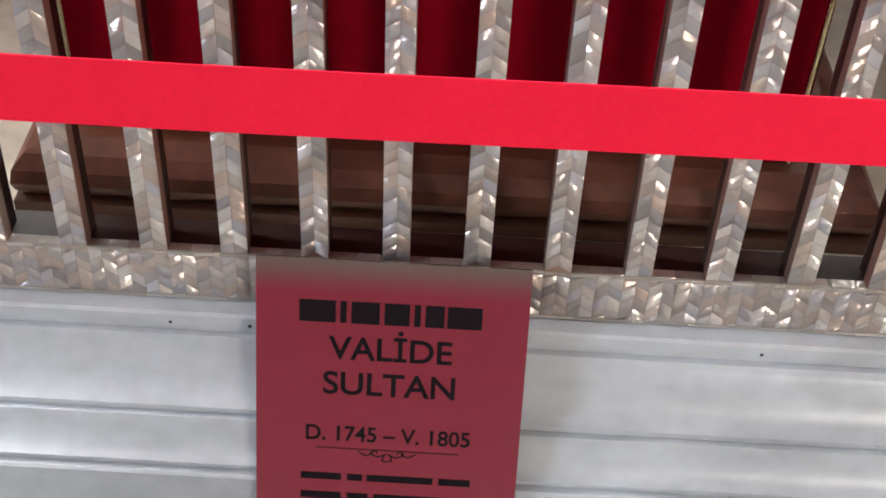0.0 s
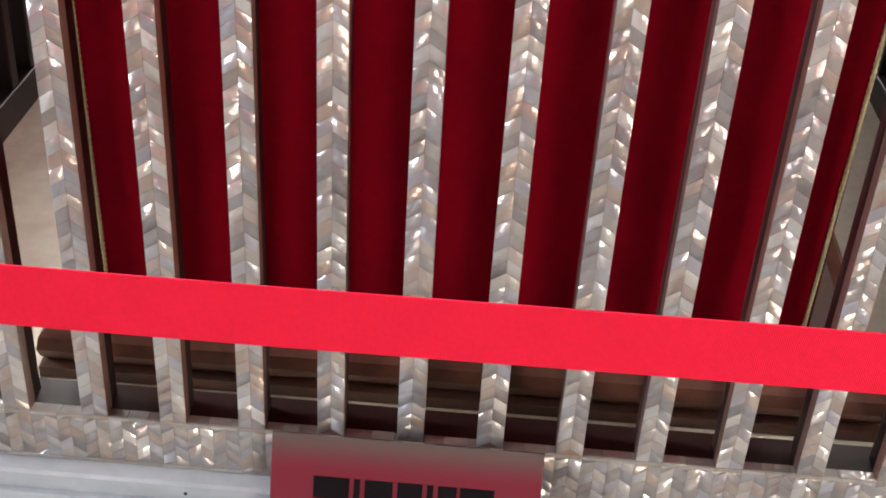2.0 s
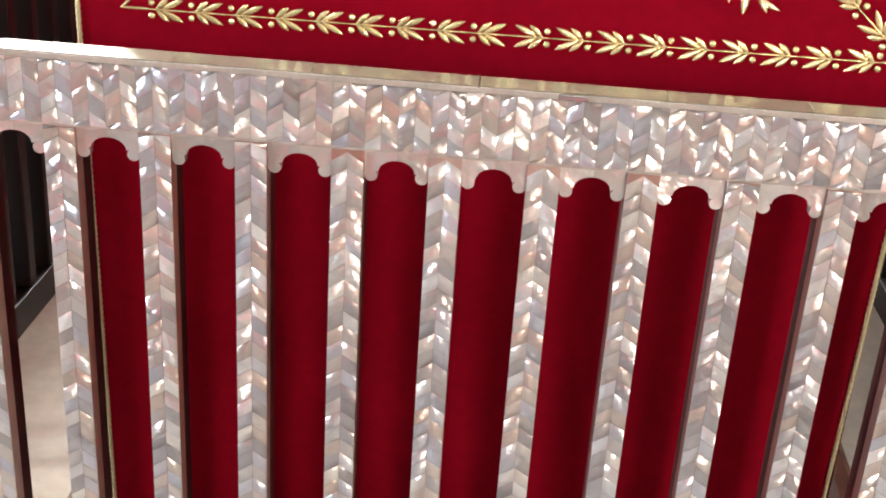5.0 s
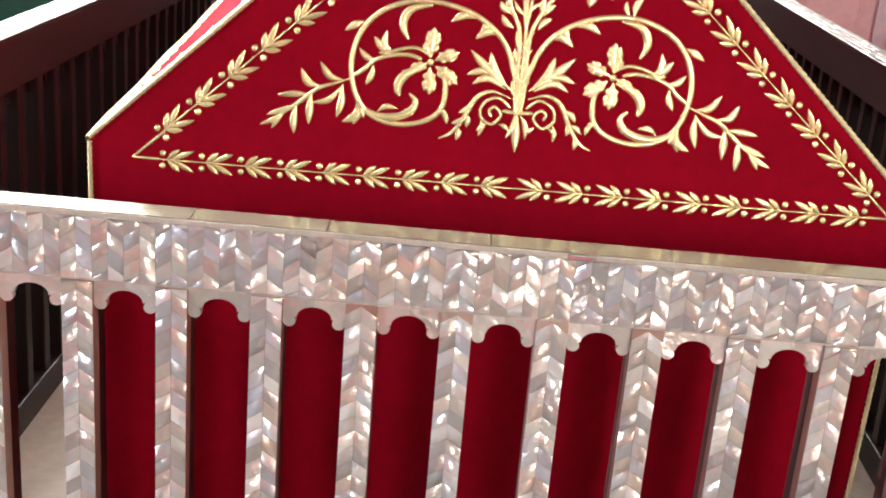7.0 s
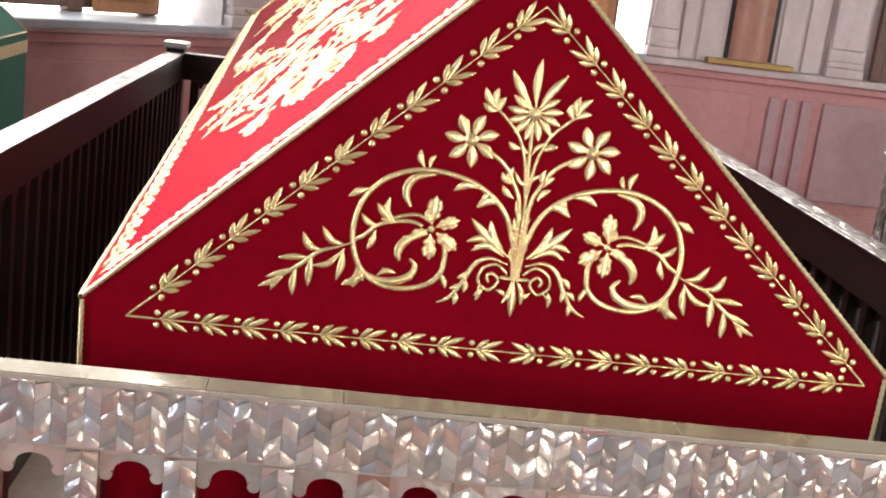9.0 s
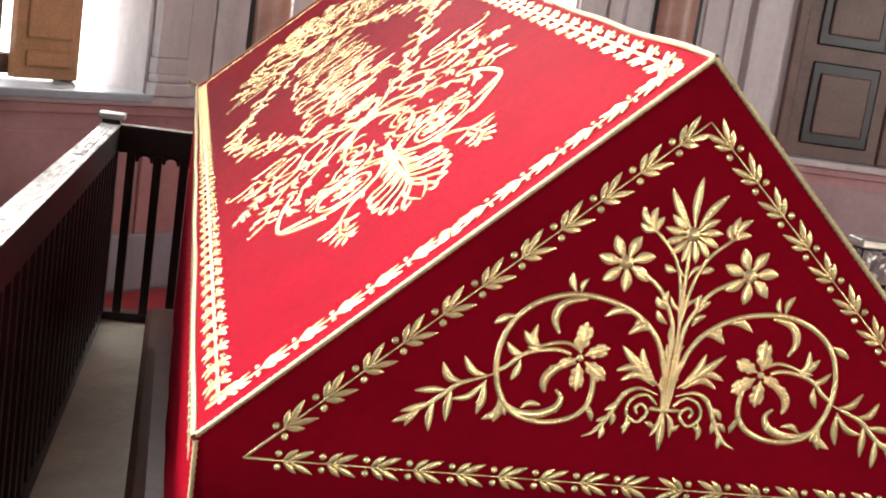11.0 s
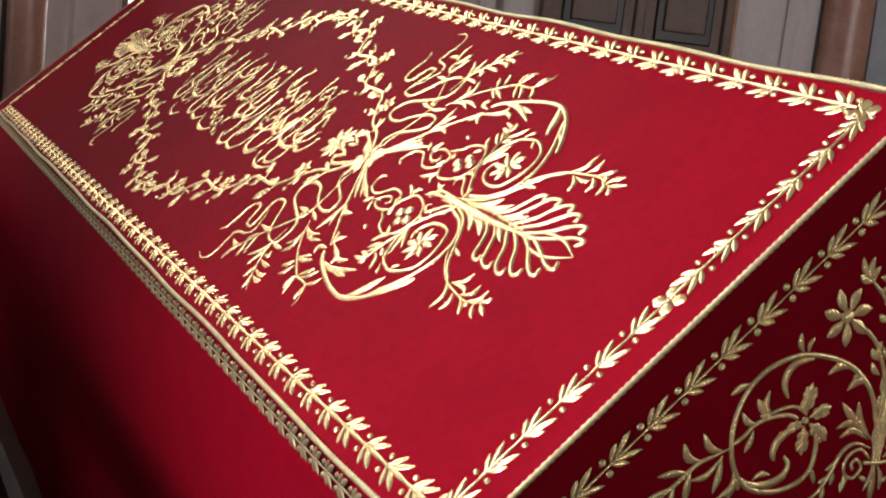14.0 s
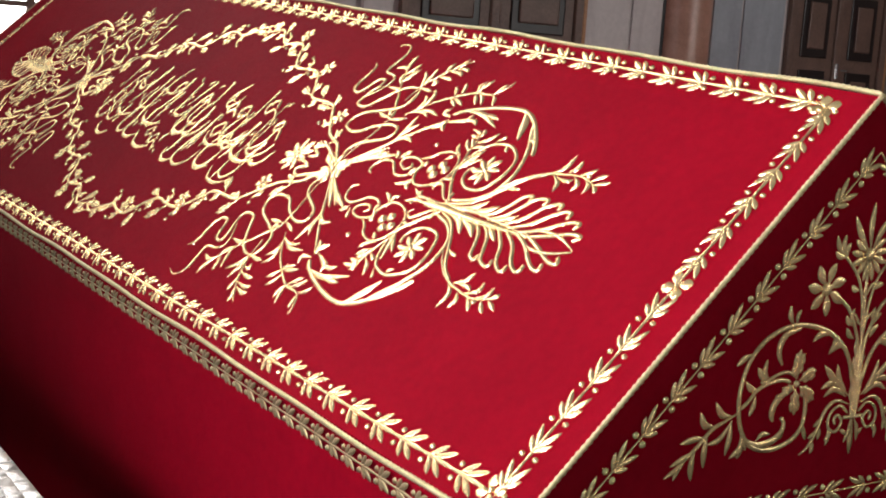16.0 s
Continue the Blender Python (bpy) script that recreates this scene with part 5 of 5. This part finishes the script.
for k in range(46):
    a, b = g.uniform(119, 212), g.uniform(-12, 11)
    script_bar([(a, b), (a + g.uniform(-1.0, 1.2), b + g.uniform(1.2, 3.0))], 0.75, "swell")

# borders of the slope
edge_sprig = sprig_mesh("sprig", 5.6, 3.7, 2.7, 0.88, 1.2, 0.46, 0.62)
long_sprig = sprig_mesh("sprig", 6.2, 3.7, 2.9, 0.98, 1.05, 0.54, 0.85)


def border(a, b):
    return slope_point(a, b) + SN * 0.0005


A0, A1 = 0.055, 3.36
row_of_sprigs(edge_sprig, border(A0, 0.680), border(A0, 0.362), SN, 6, 5.6, slope_w)
row_of_sprigs(edge_sprig, border(A0, 0.035), border(A0, 0.34), SN, 6, 5.6, slope_w)
row_of_sprigs(edge_sprig, border(A1, 0.86), border(A1, 0.04), SN, 14, 5.6, slope_w)
row_of_sprigs(long_sprig, border(A1, 0.880), border(A0 + 0.02, 0.679), SN, 53, 6.2, slope_w)
row_of_sprigs(long_sprig, border(A0 + 0.02, 0.030), border(A1, 0.032), SN, 51, 6.2, slope_w)
for a, b in ((A0, 0.35), (A0 + 0.01, 0.678), (A0 + 0.008, 0.034)):
    q = Thread(lambda u, v, h: tuple(border(u / 100, v / 100) + SN * h / 100))
    q.star((a * 100, b * 100), 2.2, 4, 1.9, 0.45, 0.35)
    q.finish("rosette", slope_w)

# band of sprigs just under the west eave, in a darker, rougher gold than the slope's
side_sprig = sprig_mesh("sprig", 4.2, 2.5, 1.9, 0.95, 0.8, 0.6, 0.5, dark_gold)
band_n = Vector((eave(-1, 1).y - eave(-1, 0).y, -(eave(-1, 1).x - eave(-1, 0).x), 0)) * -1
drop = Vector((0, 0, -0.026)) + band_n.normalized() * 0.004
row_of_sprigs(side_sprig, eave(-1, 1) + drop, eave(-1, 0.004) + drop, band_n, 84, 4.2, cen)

# ---- the other cenotaphs ----
def plain_cenotaph(label, x, y0, y1, half, z_eave, z_ridge, cloth_mat, cloth_name):
    c = thing("cenotaph", label, "cenotaph")
    bm = bmesh.new()
    ends = []
    for y in (y0, y1):
        ends.append([bm.verts.new(p) for p in ((x - half, y, 0.43), (x - half, y, z_eave), (x, y, z_ridge), (x + half, y, z_eave), (x + half, y, 0.43))])
    for i in range(5):
        bm.faces.new((ends[0][i], ends[0][(i + 1) % 5], ends[1][(i + 1) % 5], ends[1][i]))
    bm.faces.new(ends[0][::-1])
    bm.faces.new(ends[1])
    bmesh.ops.recalc_face_normals(bm, faces=bm.faces)
    part(cloth_name, bm, cloth_mat, c)
    part("base", box(x - half - 0.08, x + half + 0.08, y0 - 0.08, y1 + 0.08, -0.079, 0.428, 0.02), marble, c, "pale marble base")
    for s in (-1, 1):
        cord((x + s * half, y0 - 0.003, z_eave), (x, y0 - 0.003, z_ridge), c)
        cord((x + s * half, y1 + 0.003, z_eave), (x, y1 + 0.003, z_ridge), c)
        cord((x + s * half, y0, z_eave), (x + s * half, y1, z_eave), c)
        part("braid", box(x + s * half - 0.004, x + s * half + 0.004, y0, y1, z_eave - 0.075, z_eave - 0.03), cord_gold, c, "flat gold braid")
    return c


plain_cenotaph("gabled cenotaph draped in green cloth with gold braid", -2.05, 1.7, 4.75, 0.53, 1.17, 1.62, green_cloth, "green_drape")
red = plain_cenotaph("second gabled cenotaph draped in red velvet", 3.50, 1.6, 4.95, 0.64, 1.26, 1.66, velvet, "velvet_drape")
row_of_sprigs(long_sprig, (2.93, 4.89, 1.307), (3.46, 4.89, 1.638), (-0.53, 0, 0.85), 10, 6.2, red)

near_fence = thing("grave_fence", "pearl-faced fence of a neighbouring grave on a marble kerb", "fence")
nf = Matrix.Translation((1.55, 3.72, 0))
wooden_run(nf, 1.1, near_fence)
vs, fs = [], []
flat = lambda u, v, h: (1.55 + u, 3.719 - h, v)
chevrons(0.0, 1.062, 1.158, 63, flat, vs, fs)
chevrons(0.0, 0.331, 0.400, 63, flat, vs, fs)
nposts = int(1.1 / PITCH)
for i in range(nposts):
    x = (i + 0.5) * 1.1 / nposts
    chevrons(x - COL, 0.406, 1.058, 2, lambda u, v, h: (1.55 + u, 3.7235 - h, v), vs, fs)
tagged(mesh_part("pearl_inlay", vs, fs, pearl, near_fence, "shimmering mother-of-pearl chevrons"), kind="stuff")
near_post = part("corner_post", box(1.48, 1.548, 3.715, 3.79, Z0, 1.175, 0.003), dark_wood, near_fence)
vs, fs = [], []
chevrons(1.4805, 0.33, 1.17, 4, lambda u, v, h: (u, 3.7145 - h, v), vs, fs, cw=0.0168)
chevrons(3.72, 0.33, 1.17, 4, lambda u, v, h: (1.4795 - h, u, v), vs, fs, cw=0.0168)
tagged(mesh_part("pearl_inlay", vs, fs, pearl, near_post, "shimmering mother-of-pearl chevrons"), kind="stuff")
part("post_cap", box(1.465, 1.56, 3.70, 3.80, 1.176, 1.205, 0.005), pearl_strip, near_fence, "pearl-faced square post cap")
part("kerb", box(1.39, 2.79, 3.62, 5.6, -0.079, 0.325, 0.02), marble, near_fence, "pale marble kerb")

# ---- barrier tape and sign ----
barrier = thing("queue_barrier", "bright red webbing barrier belt between two posts", "barrier")
bm = bmesh.new()
n = 60
for i in range(n + 1):
    x = -1.72 + 3.44 * i / n
    sag = -0.006 * (1 - (x / 1.72) ** 2)
    for z, o in ((0.9455, 0.0), (0.9465, -0.0006), (0.9965, -0.0006), (0.9975, 0.0), (0.9965, 0.0006), (0.9465, 0.0006)):
        bm.verts.new((x, 0.681 + o + 0.0015 * math.sin(x * 7), z + sag + 0.004))
bm.verts.ensure_lookup_table()
for i in range(n):
    for k in range(6):
        a, b = i * 6 + k, i * 6 + (k + 1) % 6
        bm.faces.new((bm.verts[a], bm.verts[b], bm.verts[b + 6], bm.verts[a + 6]))
part("belt", bm, tape_red, barrier, "bright red woven belt")
for x in (-1.75, 1.75):
    bm = bmesh.new()
    for r, z0, z1 in ((0.16, -0.08, -0.06), (0.032, -0.06, 0.92), (0.04, 0.92, 1.02)):
        v = bmesh.ops.create_cone(bm, cap_ends=True, segments=28, radius1=r, radius2=r * (0.9 if r > 0.1 else 1), depth=z1 - z0)["verts"]
        bmesh.ops.translate(bm, verts=v, vec=(x, 0.681, (z0 + z1) / 2 + 0.001))
    part("barrier_post", bm, black_metal_and_shade, barrier, "black metal post with a round foot")

sign = thing("information_sign", "red printed information panel leaning on the marble plinth", "sign")
sign.matrix_world = pose(-0.0655, 1.024 - 0.0268, -0.078, -18.5, 0, 0)
SW, SH = 0.1735, 0.541
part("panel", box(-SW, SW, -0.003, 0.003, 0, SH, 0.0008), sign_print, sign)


def lettering(text, v, size, width):
    cu = bpy.data.curves.new("lettering", "FONT")
    cu.body, cu.size, cu.align_x, cu.align_y, cu.extrude = text, size, "CENTER", "CENTER", 0.0002
    cu.offset = size * 0.016
    tmp = new("lettering", cu)
    bpy.context.view_layer.update()
    me = bpy.data.meshes.new_from_object(tmp.evaluated_get(bpy.context.evaluated_depsgraph_get()))
    bpy.data.objects.remove(tmp)
    xs = [p.co.x for p in me.vertices]
    k = width / (max(xs) - min(xs))
    me.transform(Matrix.Translation((0, -0.0034, SH - v)) @ pose(0, 0, 0, 90, 0, 0) @ Matrix.Diagonal((k, 1, 1, 1)))
    me.materials.clear()
    me.materials.append(ink)
    ob = new("lettering", me)
    ob.parent = sign
    tagged(ob, "black printed words")


def bar_line(spans, v, h):
    for a, b in spans:
        part("printed_bar", box(a, b, -0.0037, -0.0032, SH - v - h / 2, SH - v + h / 2), ink, sign)


bar_line([(-0.118, -0.072), (-0.066, -0.058), (-0.052, -0.016), (-0.010, 0.022), (0.028, 0.036), (0.042, 0.066), (0.070, 0.114)], 0.070, 0.030)
lettering("VAL\u0130DE", 0.122, 0.045, 0.159)
lettering("SULTAN", 0.172, 0.045, 0.171)
lettering("D. 1745 \u2013 V. 1805", 0.245, 0.031, 0.216)
bar_line([(-0.094, 0.094)], 0.266, 0.0012)
bar_line([(-0.114, -0.060), (-0.052, -0.032), (-0.026, 0.062), (0.070, 0.112)], 0.309, 0.010)
bar_line([(-0.114, -0.060), (-0.052, -0.024), (-0.016, 0.082)], 0.338, 0.010)
bar_line([(-0.10, -0.03), (-0.022, 0.05), (0.058, 0.10)], 0.367, 0.010)
bar_line([(-0.114, -0.04), (-0.032, 0.03), (0.038, 0.112)], 0.396, 0.010)
bar_line([(-0.07, 0.0), (0.008, 0.07)], 0.425, 0.010)
q = Thread(lambda u, v, h: (u / 100, -0.0033 - h / 100, SH - 0.274 + v / 100))
for sg in (-1, 1):
    q.stroke([(0, 0.3), (sg * 1.2, -0.2), (sg * 2.2, 0.3), (sg * 1.6, 0.7), (sg * 1.3, 0.2)], 0.26, 0.02, "even")
    q.stroke([(sg * 1.8, 0.4), (sg * 2.8, -0.1), (sg * 3.8, 0.5)], 0.26, 0.02, "even")
    q.stroke([(sg * 0.3, 0.2), (sg * 0.6, -0.7), (0, -0.9)], 0.26, 0.02, "even")
mesh_part("ornament", q.v, q.f, ink, sign, "small black scroll ornament")
